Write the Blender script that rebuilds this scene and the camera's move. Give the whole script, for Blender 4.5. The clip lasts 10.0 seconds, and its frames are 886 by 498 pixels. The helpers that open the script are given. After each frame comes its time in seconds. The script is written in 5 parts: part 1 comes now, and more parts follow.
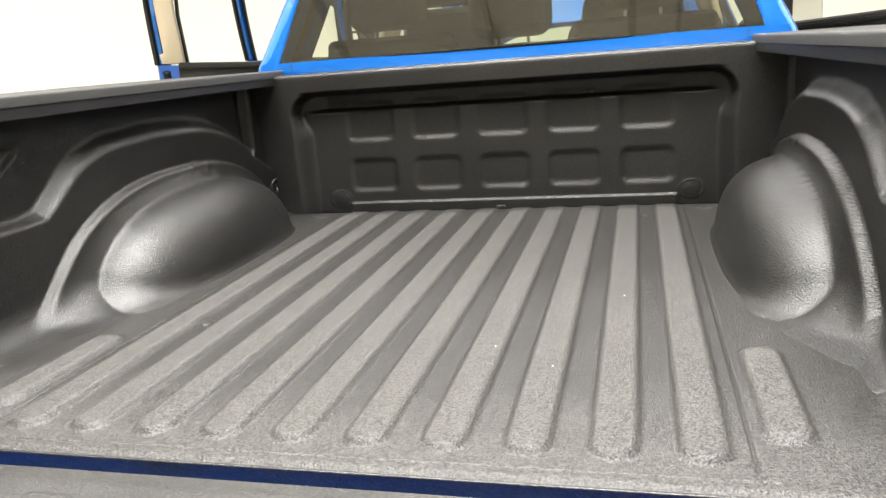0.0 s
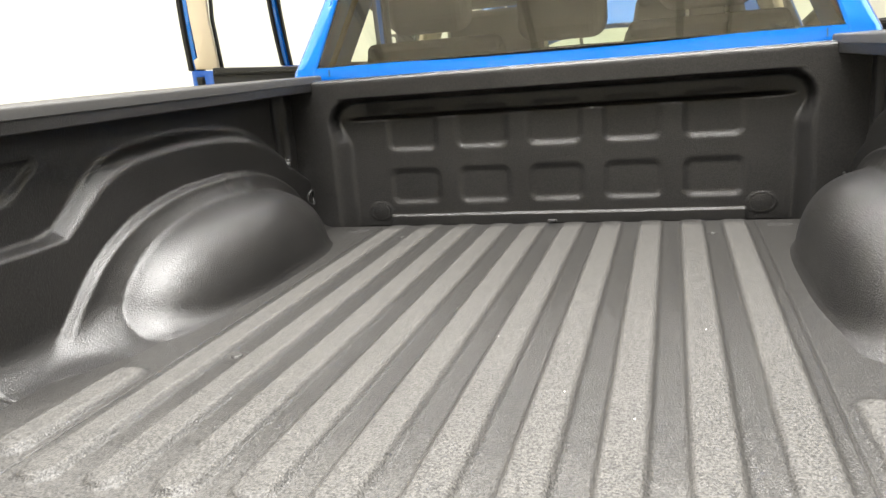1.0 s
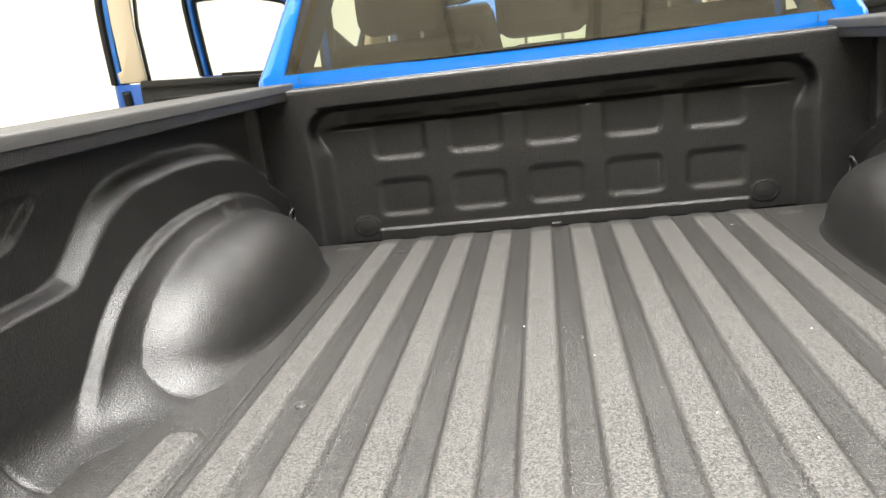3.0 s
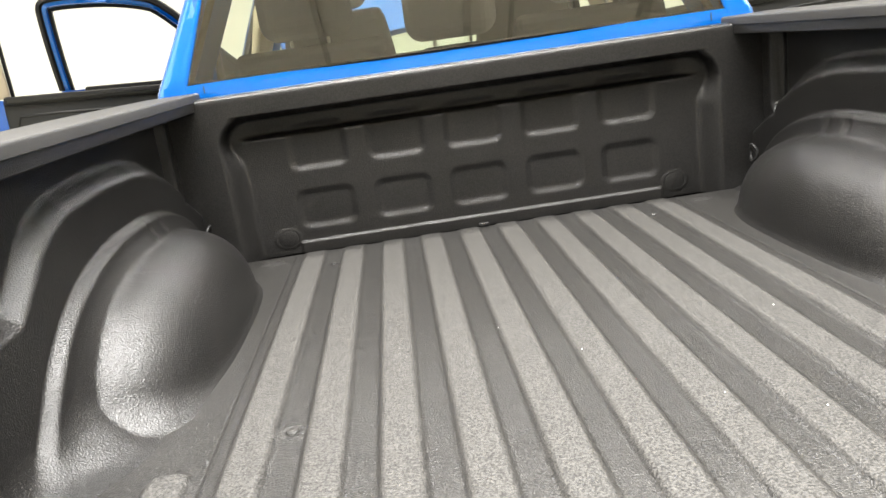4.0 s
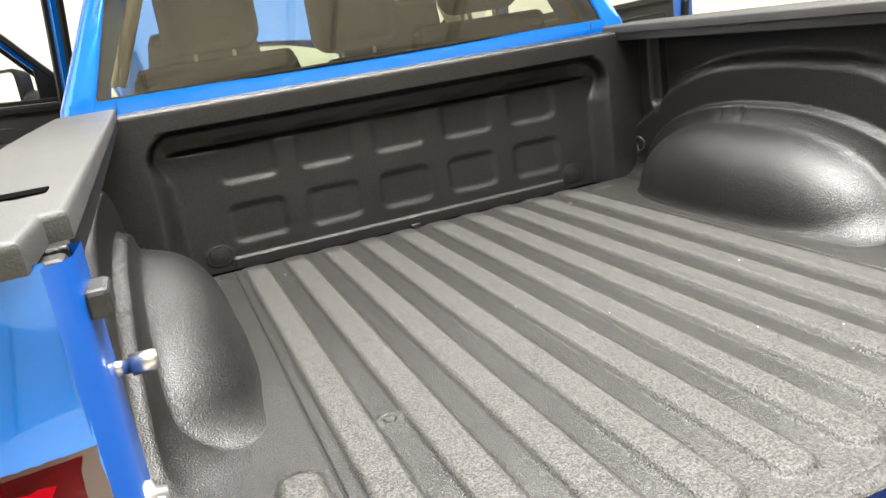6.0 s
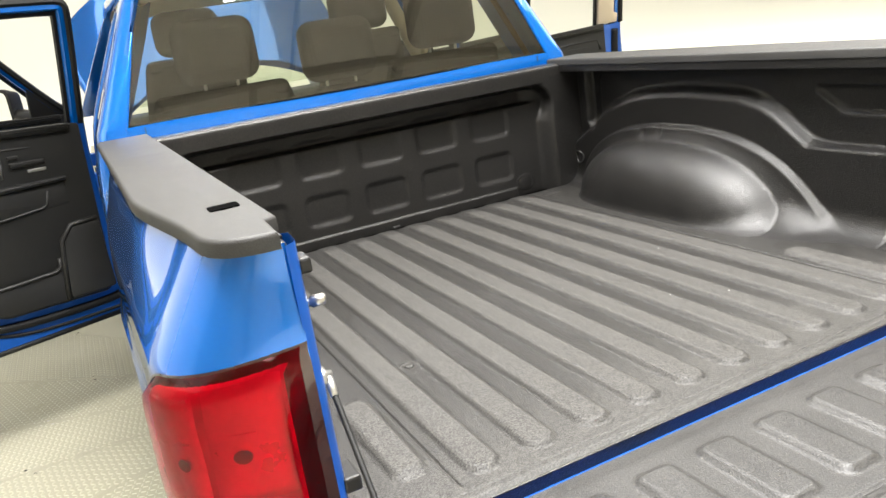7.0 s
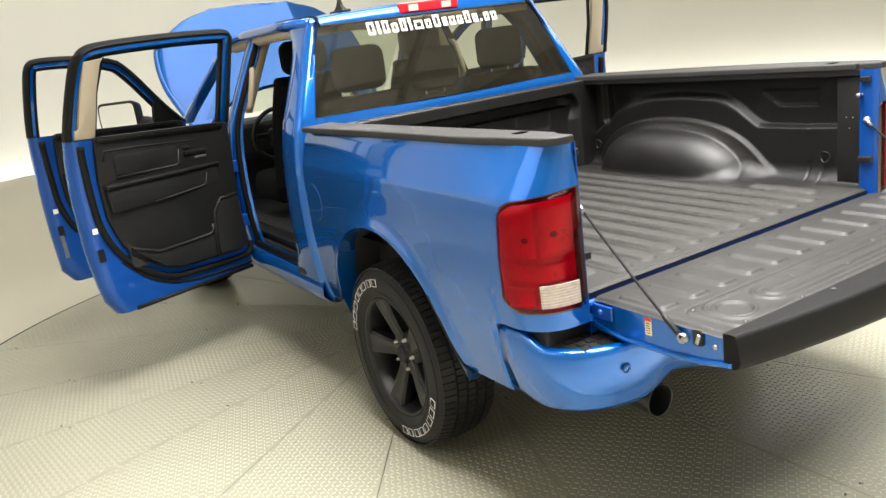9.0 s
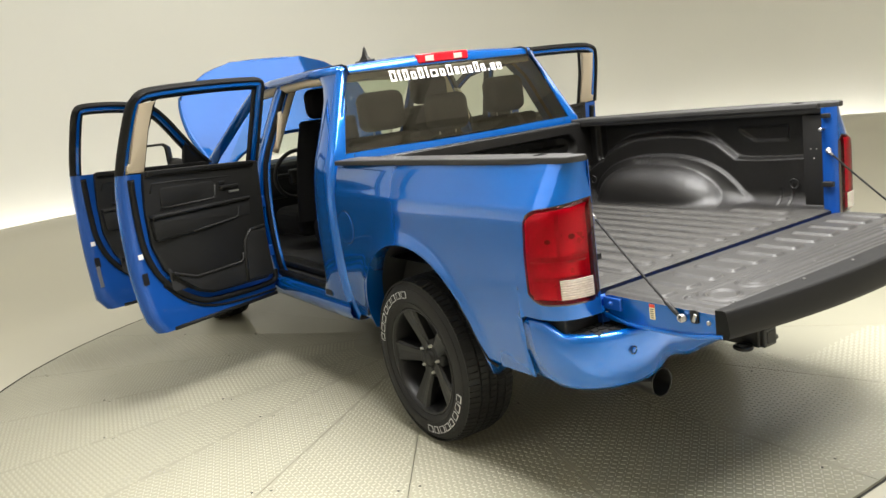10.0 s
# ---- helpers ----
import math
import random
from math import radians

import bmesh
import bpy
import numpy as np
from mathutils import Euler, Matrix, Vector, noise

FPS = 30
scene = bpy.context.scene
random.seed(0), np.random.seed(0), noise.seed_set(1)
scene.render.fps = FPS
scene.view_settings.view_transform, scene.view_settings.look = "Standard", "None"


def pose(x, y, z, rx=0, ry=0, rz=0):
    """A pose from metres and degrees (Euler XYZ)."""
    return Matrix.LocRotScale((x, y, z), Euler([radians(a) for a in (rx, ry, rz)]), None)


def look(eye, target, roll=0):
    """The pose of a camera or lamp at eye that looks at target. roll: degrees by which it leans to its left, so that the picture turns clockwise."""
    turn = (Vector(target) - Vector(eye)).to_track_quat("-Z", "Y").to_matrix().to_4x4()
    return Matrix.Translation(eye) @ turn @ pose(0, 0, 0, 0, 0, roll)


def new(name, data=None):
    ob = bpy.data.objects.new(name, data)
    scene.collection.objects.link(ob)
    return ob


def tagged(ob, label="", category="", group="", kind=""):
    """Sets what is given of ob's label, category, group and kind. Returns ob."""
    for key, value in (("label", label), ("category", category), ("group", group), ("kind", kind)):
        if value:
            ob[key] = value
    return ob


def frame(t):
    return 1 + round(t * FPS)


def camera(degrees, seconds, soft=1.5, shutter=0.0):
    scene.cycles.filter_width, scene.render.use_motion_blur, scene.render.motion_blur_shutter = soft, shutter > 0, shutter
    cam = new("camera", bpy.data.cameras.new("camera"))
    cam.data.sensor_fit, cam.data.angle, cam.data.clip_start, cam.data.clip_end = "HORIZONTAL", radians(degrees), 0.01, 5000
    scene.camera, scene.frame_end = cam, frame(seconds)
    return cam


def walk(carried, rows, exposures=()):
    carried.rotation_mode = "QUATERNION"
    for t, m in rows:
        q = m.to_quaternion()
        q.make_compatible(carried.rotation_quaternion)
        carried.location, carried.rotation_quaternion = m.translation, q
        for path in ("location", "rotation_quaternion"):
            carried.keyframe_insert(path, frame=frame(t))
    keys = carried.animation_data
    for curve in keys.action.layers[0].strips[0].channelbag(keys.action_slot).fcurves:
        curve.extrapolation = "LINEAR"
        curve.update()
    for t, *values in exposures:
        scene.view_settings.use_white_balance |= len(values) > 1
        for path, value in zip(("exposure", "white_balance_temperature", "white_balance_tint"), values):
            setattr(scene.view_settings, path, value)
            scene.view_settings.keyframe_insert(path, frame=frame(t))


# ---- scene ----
cam = camera(60.2, 10.0)
PATH = [
    (0, (0.442, -0.847, 1.406), (-0.057, 1.025, 0.91), -4.5),
    (0.5, (0.385, -0.754, 1.404), (-0.159, 1.108, 0.915), -4.6),
    (1, (0.356, -0.69, 1.408), (-0.224, 1.163, 0.928), -4.8),
    (1.5, (0.3, -0.672, 1.399), (-0.292, 1.178, 0.924), -5.2),
    (2, (0.197, -0.679, 1.403), (-0.355, 1.182, 0.925), -5.7),
    (2.5, (0.089, -0.642, 1.418), (-0.358, 1.246, 0.932), -6.3),
    (4, (-0.226, -0.586, 1.445), (-0.155, 1.342, 0.917), -8.2),
    (4.5, (-0.337, -0.556, 1.454), (-0.084, 1.353, 0.912), -8.5),
    (5, (-0.423, -0.531, 1.471), (-0.011, 1.347, 0.919), -8.7),
    (5.5, (-0.572, -0.528, 1.478), (-0.042, 1.318, 0.919), -8.8),
    (5.7, (-0.632, -0.536, 1.47), (-0.058, 1.297, 0.914), -8.8),
    (6.8, (-0.92, -0.845, 1.569), (-0.166, 0.915, 0.994), -8.7),
    (7, (-0.993, -0.95, 1.603), (-0.214, 0.802, 1.034), -8.6),
    (7.5, (-1.308, -1.203, 1.657), (-0.475, 0.526, 1.097), -8.4),
    (8, (-1.636, -1.438, 1.681), (-0.751, 0.268, 1.126), -8.2),
    (8.5, (-1.945, -1.643, 1.684), (-1.018, 0.042, 1.136), -8.0),
    (9, (-2.281, -1.75, 1.703), (-1.312, -0.081, 1.178), -7.9),
    (9.5, (-2.522, -1.91, 1.687), (-1.515, -0.248, 1.214), -7.8),
    (10, (-2.701, -2.035, 1.652), (-1.657, -0.374, 1.263), -7.7),
]
walk(cam, [(t, look(eye, target, roll)) for t, eye, target, roll in PATH],
     exposures=[(0.0, 0.0), (0.5, 0.15), (1.0, 0.2), (5.0, 0.20), (5.7, 0.22), (6.8, -0.06), (7.5, -0.22), (8.5, -0.54), (10.0, -0.75)])

# ---- light ----
FZ = 0.88                      # bed floor height
RC = (0.20, 2.70)              # centre of the round room
TC = (0.02, 2.55)              # turntable centre
TR = 3.155                     # turntable radius
world = bpy.data.worlds.new("studio_world")
scene.world = world
world.use_nodes = True
world.node_tree.nodes["Background"].inputs[0].default_value = (1.0, 0.95, 0.86, 1)
world.node_tree.nodes["Background"].inputs[1].default_value = 0.02


def area_light(name, at, target, sx, sy, watts, color=(1.0, 0.98, 0.95), cone=180):
    d = bpy.data.lights.new(name, "AREA")
    d.shape, d.size, d.size_y, d.energy, d.color = "RECTANGLE", sx, sy, watts, color
    d.spread = radians(cone)
    ob = new(name, d)
    ob.matrix_world = look(at, target)
    return ob


area_light("overhead_softbox", (0.0, 0.15, 4.2), (0.0, 0.15, 0.0), 3.2, 1.5, 590, cone=118)
area_light("overhead_softbox", (0.0, 2.05, 4.2), (0.0, 2.05, 0.0), 2.8, 0.6, 110)
area_light("overhead_softbox", (0.0, 4.3, 4.2), (0.0, 4.3, 0.0), 2.8, 1.4, 45, cone=150)
area_light("side_softbox", (-4.4, 0.8, 3.7), (-0.9, 0.8, 0.3), 3.4, 2.4, 60)
area_light("side_softbox", (4.6, 2.2, 3.7), (0.9, 2.2, 0.3), 3.4, 2.4, 105)
# unseen fill added behind the truck to brighten the floor under the gate
area_light("rear_fill", (0.5, -2.3, 4.2), (0.5, -2.3, 0.0), 4.0, 1.2, 215, cone=100)
# two unseen lamps added to brighten the left and front walls
area_light("wall_fill", (-2.8, 3.6, 4.1), (-6.4, 4.6, 1.0), 3.2, 0.6, 115)
area_light("wall_fill", (0.4, 5.8, 4.1), (0.4, 9.2, 1.0), 3.2, 0.6, 100)


# ---- materials ----
def material(name, color, rough=0.5, metal=0.0, coat=0.0, vary=0.12, scale=3.0, grain=0.0, gscale=200.0,
             rvary=0.08, bump=0.0, bscale=300.0, spec=0.5, tint=None, bdist=0.002, crisp=0.0):
    """A surface whose colour and gloss vary at a large and a small scale, with a fine relief."""
    m = bpy.data.materials.new(name)
    m.use_nodes = True
    nt = m.node_tree
    n, l = nt.nodes, nt.links
    b = n["Principled BSDF"]
    tc = n.new("ShaderNodeTexCoord")
    big, small = n.new("ShaderNodeTexNoise"), n.new("ShaderNodeTexNoise")
    big.inputs["Scale"].default_value, big.inputs["Detail"].default_value = scale, 5
    small.inputs["Scale"].default_value, small.inputs["Detail"].default_value = gscale, 2
    l.new(tc.outputs["Object"], big.inputs["Vector"])
    l.new(tc.outputs["Object"], small.inputs["Vector"])
    mix = n.new("ShaderNodeMix")
    mix.data_type = "RGBA"
    dark = tuple(c * (1 - vary) for c in color)
    lite = tuple(min(1, c * (1 + vary)) for c in (tint or color))
    mix.inputs["A"].default_value, mix.inputs["B"].default_value = (*dark, 1), (*lite, 1)
    add = n.new("ShaderNodeMath")
    add.operation = "MULTIPLY_ADD"
    fine = n.new("ShaderNodeMapRange")
    fine.inputs["From Min"].default_value, fine.inputs["From Max"].default_value = crisp, 1 - crisp
    l.new(small.outputs["Fac"], fine.inputs["Value"])
    l.new(fine.outputs["Result"], add.inputs[0])
    add.inputs[1].default_value = grain
    sub = n.new("ShaderNodeMath")
    sub.operation = "SUBTRACT"
    l.new(big.outputs["Fac"], sub.inputs[0])
    sub.inputs[1].default_value = grain * 0.5
    l.new(sub.outputs[0], add.inputs[2])
    l.new(add.outputs[0], mix.inputs["Factor"])
    l.new(mix.outputs["Result"], b.inputs["Base Color"])
    rr = n.new("ShaderNodeMapRange")
    rr.inputs["To Min"].default_value, rr.inputs["To Max"].default_value = max(0.02, rough - rvary), min(1, rough + rvary)
    l.new(big.outputs["Fac"], rr.inputs["Value"])
    l.new(rr.outputs["Result"], b.inputs["Roughness"])
    b.inputs["Metallic"].default_value = metal
    b.inputs["Specular IOR Level"].default_value = spec
    if coat:
        b.inputs["Coat Weight"].default_value, b.inputs["Coat Roughness"].default_value, b.inputs["Coat IOR"].default_value = coat, 0.010, 1.55
    if bump:
        bt, bn = n.new("ShaderNodeTexNoise"), n.new("ShaderNodeBump")
        bt.inputs["Scale"].default_value, bt.inputs["Detail"].default_value = bscale, 3
        l.new(tc.outputs["Object"], bt.inputs["Vector"])
        l.new(bt.outputs["Fac"], bn.inputs["Height"])
        bn.inputs["Strength"].default_value, bn.inputs["Distance"].default_value = min(1, bump), bdist
        l.new(bn.outputs["Normal"], b.inputs["Normal"])
    return m


def glass(name, tint, gloss=1.0):
    m = bpy.data.materials.new(name)
    m.use_nodes = True
    n, l = m.node_tree.nodes, m.node_tree.links
    n.clear()
    out, mix = n.new("ShaderNodeOutputMaterial"), n.new("ShaderNodeMixShader")
    tr, gl, fr = n.new("ShaderNodeBsdfTransparent"), n.new("ShaderNodeBsdfGlossy"), n.new("ShaderNodeFresnel")
    tr.inputs["Color"].default_value = (*tint, 1)
    gl.inputs["Roughness"].default_value = 0.01
    fr.inputs["IOR"].default_value = 1.45 * gloss
    l.new(fr.outputs[0], mix.inputs[0])
    l.new(tr.outputs[0], mix.inputs[1])
    l.new(gl.outputs[0], mix.inputs[2])
    l.new(mix.outputs[0], out.inputs["Surface"])
    return m


def glow(name, color, strength):
    m = bpy.data.materials.new(name)
    m.use_nodes = True
    b = m.node_tree.nodes["Principled BSDF"]
    b.inputs["Base Color"].default_value = (*color, 1)
    b.inputs["Emission Color"].default_value = (*color, 1)
    b.inputs["Emission Strength"].default_value = strength
    return m


BLUE = material("blue_metallic_paint", (0.0010, 0.112, 0.47), 0.15, 0.52, 1.0, vary=0.05, scale=1.2, grain=0.6, gscale=900, rvary=0.02, spec=0.15)
# body blue made darker and duller, for the sill and inner faces
SILLBLUE = material("darker_blue_sill", (0.0002, 0.045, 0.36), 0.5, vary=0.1, scale=5, spec=0.2)
JAMB = material("darker_blue_jamb", (0.0004, 0.066, 0.33), 0.42, 0.3, 0.3, vary=0.08, scale=4, grain=0.3, gscale=700)
LINER = material("sprayed_bed_liner", (0.0082, 0.0078, 0.0074), 0.33, vary=0.5, scale=5, grain=1.3, gscale=270, rvary=0.03, bump=0.62, bscale=330, spec=0.36, bdist=0.0025, crisp=0.35)
GATELINER = material("moulded_gate_liner", (0.0200, 0.0193, 0.0182), 0.48, vary=0.5, scale=6, grain=1.2, gscale=330, rvary=0.05, bump=0.45, bscale=350, spec=0.32, bdist=0.002, crisp=0.36)


def floor_liner():
    """Sprayed liner on the bed floor: glossy valleys, dull ribs, with sheen and shade put into the colour."""
    m = material("sheen_toned_floor_liner", (0.0075, 0.0072, 0.0068), 0.36, bump=0.9, bscale=300, bdist=0.0022)
    n, l = m.node_tree.nodes, m.node_tree.links
    b = n["Principled BSDF"]
    tc = n.new("ShaderNodeTexCoord")
    xyz = n.new("ShaderNodeSeparateXYZ")
    l.new(tc.outputs["Object"], xyz.inputs[0])
    blotch = n.new("ShaderNodeTexNoise")
    blotch.inputs["Scale"].default_value, blotch.inputs["Detail"].default_value = 14, 6
    l.new(tc.outputs["Object"], blotch.inputs["Vector"])
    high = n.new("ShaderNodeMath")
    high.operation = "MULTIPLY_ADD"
    l.new(blotch.outputs["Fac"], high.inputs[0])
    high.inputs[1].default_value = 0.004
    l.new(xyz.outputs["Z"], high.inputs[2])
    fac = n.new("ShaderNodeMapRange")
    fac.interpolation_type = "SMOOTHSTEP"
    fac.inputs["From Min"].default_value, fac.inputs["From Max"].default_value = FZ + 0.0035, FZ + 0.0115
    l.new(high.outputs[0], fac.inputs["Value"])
    # the brighter look of the rear edge is painted in as well
    rear = n.new("ShaderNodeMath")
    rear.operation = "MULTIPLY_ADD"
    l.new(blotch.outputs["Fac"], rear.inputs[0])
    rear.inputs[1].default_value = 0.30
    l.new(xyz.outputs["Y"], rear.inputs[2])
    edge = n.new("ShaderNodeMapRange")
    edge.interpolation_type = "SMOOTHSTEP"
    edge.inputs["From Min"].default_value, edge.inputs["From Max"].default_value = 0.16, 0.52
    edge.inputs["To Min"].default_value, edge.inputs["To Max"].default_value = 0.75, 0.0
    l.new(rear.outputs[0], edge.inputs["Value"])
    both = n.new("ShaderNodeMath")
    both.operation = "MAXIMUM"
    l.new(fac.outputs["Result"], both.inputs[0])
    l.new(edge.outputs["Result"], both.inputs[1])
    fac = both
    fine = n.new("ShaderNodeTexNoise")
    fine.inputs["Scale"].default_value, fine.inputs["Detail"].default_value = 280, 2
    l.new(tc.outputs["Object"], fine.inputs["Vector"])
    grit = n.new("ShaderNodeMapRange")
    grit.inputs["From Min"].default_value, grit.inputs["From Max"].default_value = 0.36, 0.64
    grit.inputs["To Min"].default_value, grit.inputs["To Max"].default_value = 0.42, 1.63
    l.new(fine.outputs["Fac"], grit.inputs["Value"])
    # valley shade and rib sheen painted as a dark and a pale tone
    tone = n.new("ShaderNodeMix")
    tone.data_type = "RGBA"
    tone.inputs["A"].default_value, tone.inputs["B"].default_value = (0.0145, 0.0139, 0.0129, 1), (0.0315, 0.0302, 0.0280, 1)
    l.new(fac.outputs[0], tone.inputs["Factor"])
    mul = n.new("ShaderNodeVectorMath")
    mul.operation = "SCALE"
    l.new(tone.outputs["Result"], mul.inputs[0])
    l.new(grit.outputs["Result"], mul.inputs["Scale"])
    l.new(mul.outputs["Vector"], b.inputs["Base Color"])
    for name, lo, hi in (("Roughness", 0.34, 0.55), ("Specular IOR Level", 0.27, 0.225)):
        r = n.new("ShaderNodeMapRange")
        r.inputs["To Min"].default_value, r.inputs["To Max"].default_value = lo, hi
        l.new(fac.outputs[0], r.inputs["Value"])
        l.new(r.outputs["Result"], b.inputs[name])
    return m


FLOORLINER = floor_liner()
PLASTIC = material("black_moulded_plastic", (0.0115, 0.0112, 0.0108), 0.44, vary=0.2, scale=7, grain=0.5, gscale=500, bump=0.2, bscale=600, spec=0.3)
RAILCAP = material("grey_textured_rail_plastic", (0.022, 0.0214, 0.0204), 0.60, vary=0.22, scale=5, grain=1.0, gscale=420, bump=0.4, bscale=450, spec=0.32, crisp=0.3)
CAPM = material("matt_black_cap_plastic", (0.0065, 0.0064, 0.0062), 0.60, vary=0.2, scale=7, grain=0.5, gscale=500, bump=0.2, bscale=600, spec=0.13)
VOID = material("hole_shade_black", (0.002, 0.002, 0.002), 1.0, spec=0.0)
TRIM = material("black_door_trim", (0.0125, 0.0125, 0.0122), 0.42, vary=0.25, scale=6, grain=0.6, gscale=420, bump=0.3, bscale=700, spec=0.26)
RUBBER = material("black_rubber_seal", (0.005, 0.005, 0.005), 0.55, vary=0.25, scale=9, bump=0.1, spec=0.22)
TYRE = material("tyre_rubber", (0.011, 0.0108, 0.0105), 0.62, spec=0.3, vary=0.25, scale=8, grain=0.5, gscale=250, bump=0.25, bscale=400)
RIM = material("satin_black_wheel", (0.012, 0.012, 0.0125), 0.38, metal=0.3, vary=0.12, scale=6, grain=0.3, gscale=800)
CHROME = material("bright_steel", (0.42, 0.41, 0.39), 0.34, metal=1.0, vary=0.15, scale=20)
DULL = material("dark_phosphate_steel", (0.035, 0.034, 0.032), 0.5, metal=0.3, vary=0.2, scale=40)
STEEL = material("dull_zinc_steel", (0.42, 0.41, 0.39), 0.38, metal=0.9, vary=0.2, scale=25)
TAN = material("tan_cab_trim", (0.52, 0.44, 0.32), 0.62, vary=0.06, scale=8, grain=0.4, gscale=500, bump=0.2, bscale=700)
CLOTH = material("black_seat_cloth", (0.006, 0.006, 0.0065), 0.9, spec=0.1, vary=0.25, scale=12, grain=0.4, gscale=300, bump=0.1, bscale=300)
WHITE = material("white_vinyl_lettering", (0.80, 0.80, 0.78), 0.5, vary=0.04, scale=20)
RED = glass("red_lamp_lens", (0.82, 0.003, 0.105), 0.88)
DARKRED = material("dark_red_lamp_rim", (0.020, 0.003, 0.003), 0.25, coat=0.5, vary=0.2, scale=20)
LAMPBACK = material("pressed_lamp_reflector", (0.62, 0.60, 0.60), 0.30, metal=0.5, vary=0.35, scale=13, grain=0.3, gscale=90)
BULBM = material("shaded_bulb", (0.16, 0.15, 0.15), 0.4)
LAMPDEEP = material("deep_lamp_bowl", (0.55, 0.53, 0.53), 0.4, vary=0.5, scale=20)
BRAKERED = material("red_brake_lens", (0.50, 0.006, 0.016), 0.18, coat=0.6, vary=0.25, scale=14)
CLEARLENS = material("clear_ribbed_lamp_lens", (0.50, 0.43, 0.38), 0.12, coat=1.0, vary=0.25, scale=60, rvary=0.05)
LABELM = material("pale_yellow_label_paper", (0.75, 0.66, 0.42), 0.6, vary=0.08, scale=30)
LABELR = material("red_label_paper", (0.65, 0.06, 0.03), 0.6)
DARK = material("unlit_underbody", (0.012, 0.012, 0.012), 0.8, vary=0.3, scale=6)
WALLM = material("white_painted_cyclorama", (0.79, 0.785, 0.725), 0.75, vary=0.03, scale=0.5, grain=0.2, gscale=60, rvary=0.05, bump=0.05, bscale=60)
COVEM = material("cream_painted_cove", (0.49, 0.47, 0.3783), 0.6, vary=0.05, scale=0.6, grain=0.2, gscale=40, bump=0.05, bscale=50)
PLATE = material("painted_checker_plate", (0.285, 0.275, 0.2074), 0.36, metal=0.0, vary=0.10, scale=1.1, grain=0.4, gscale=90, rvary=0.10, bump=0.08, bscale=120)
# lugs are paler and glossier than the plate
LUGM = material("pale_lug_paint", (0.44, 0.427, 0.3348), 0.30, vary=0.15, scale=3.0, grain=0.4, gscale=150)
CEILM = material("grey_ceiling_sheet", (0.70, 0.67, 0.60), 0.8, vary=0.15, scale=0.7)
SEAM = material("dark_floor_joint", (0.03, 0.028, 0.025), 0.8)
REARGLASS = glass("tinted_rear_glass", (0.66, 0.71, 0.60), 1.55)
CLEARGLASS = glass("pale_green_glass", (0.80, 0.86, 0.78))
REARWALL = material("grey_brown_sheet_door", (0.48, 0.45, 0.39), 0.6, vary=0.12, scale=0.8, grain=0.2, gscale=30)
MIRROR = material("mirror_glass", (0.85, 0.85, 0.84), 0.02, metal=1.0, vary=0.02, rvary=0.0)
STRIP = glow("warm_cove_tube", (1.0, 0.98, 0.95), 10.0)


# ---- builders ----
def mesh(name, verts, faces, smooth=True):
    me = bpy.data.meshes.new(name)
    me.from_pydata([tuple(v) for v in verts], [], [tuple(f) for f in faces])
    if smooth:
        me.polygons.foreach_set("use_smooth", [True] * len(me.polygons))
    me.update()
    return me


def part(name, data, mat, parent=None, label="", sharp=None):
    """Links a mesh or a bmesh as one object under a thing or a part."""
    if isinstance(data, bmesh.types.BMesh):
        bmesh.ops.recalc_face_normals(data, faces=data.faces[:])
        me = bpy.data.meshes.new(name)
        data.to_mesh(me)
        data.free()
        data = me
    data.materials.clear()
    data.materials.append(mat)
    if sharp is not None:
        data.polygons.foreach_set("use_smooth", [True] * len(data.polygons))
        data.set_sharp_from_angle(angle=radians(sharp))
    ob = new(name, data)
    if parent:
        ob.parent = parent
    return tagged(ob, label)


def thing(name, label, category, group="", at=(0, 0, 0)):
    ob = new(name)
    ob.empty_display_size = 0.1
    ob.location = at
    return tagged(ob, label, category, group)


def grid(name, X, Y, Z, flip=False):
    """A smooth sheet through arrays of points."""
    h, w = X.shape
    verts = np.stack([X.ravel(), Y.ravel(), Z.ravel()], 1).tolist()
    i = (np.arange(h - 1)[:, None] * w + np.arange(w - 1)[None, :]).ravel()
    f = np.stack([i, i + 1, i + w + 1, i + w], 1)
    if flip:
        f = f[:, ::-1]
    return mesh(name, verts, f.tolist())


def block(cx, cy, cz, sx, sy, sz, bevel=0.004, seg=2, rot=None):
    bm = bmesh.new()
    bmesh.ops.create_cube(bm, size=1)
    bmesh.ops.scale(bm, vec=(sx, sy, sz), verts=bm.verts)
    if bevel:
        bmesh.ops.bevel(bm, geom=bm.edges[:], offset=bevel, segments=seg, affect="EDGES", profile=0.5)
    if rot:
        bmesh.ops.rotate(bm, matrix=Euler([radians(a) for a in rot]).to_matrix(), verts=bm.verts)
    bmesh.ops.translate(bm, vec=(cx, cy, cz), verts=bm.verts)
    return bm


def prism(poly, lo, hi, place, bevel=0.0, seg=2):
    """A flat outline given thickness; place maps (a, b, depth) to the world."""
    bm = bmesh.new()
    a = [bm.verts.new((p[0], p[1], lo)) for p in poly]
    f = bm.faces.new(a)
    r = bmesh.ops.extrude_face_region(bm, geom=[f])
    up = [v for v in r["geom"] if isinstance(v, bmesh.types.BMVert)]
    bmesh.ops.translate(bm, vec=(0, 0, hi - lo), verts=up)
    if bevel:
        top = [e for e in bm.edges if all(abs(v.co.z - hi) < 1e-6 for v in e.verts)]
        bmesh.ops.bevel(bm, geom=top, offset=bevel, segments=seg, affect="EDGES", profile=0.5)
    for v in bm.verts:
        v.co = place(*v.co)
    return bm


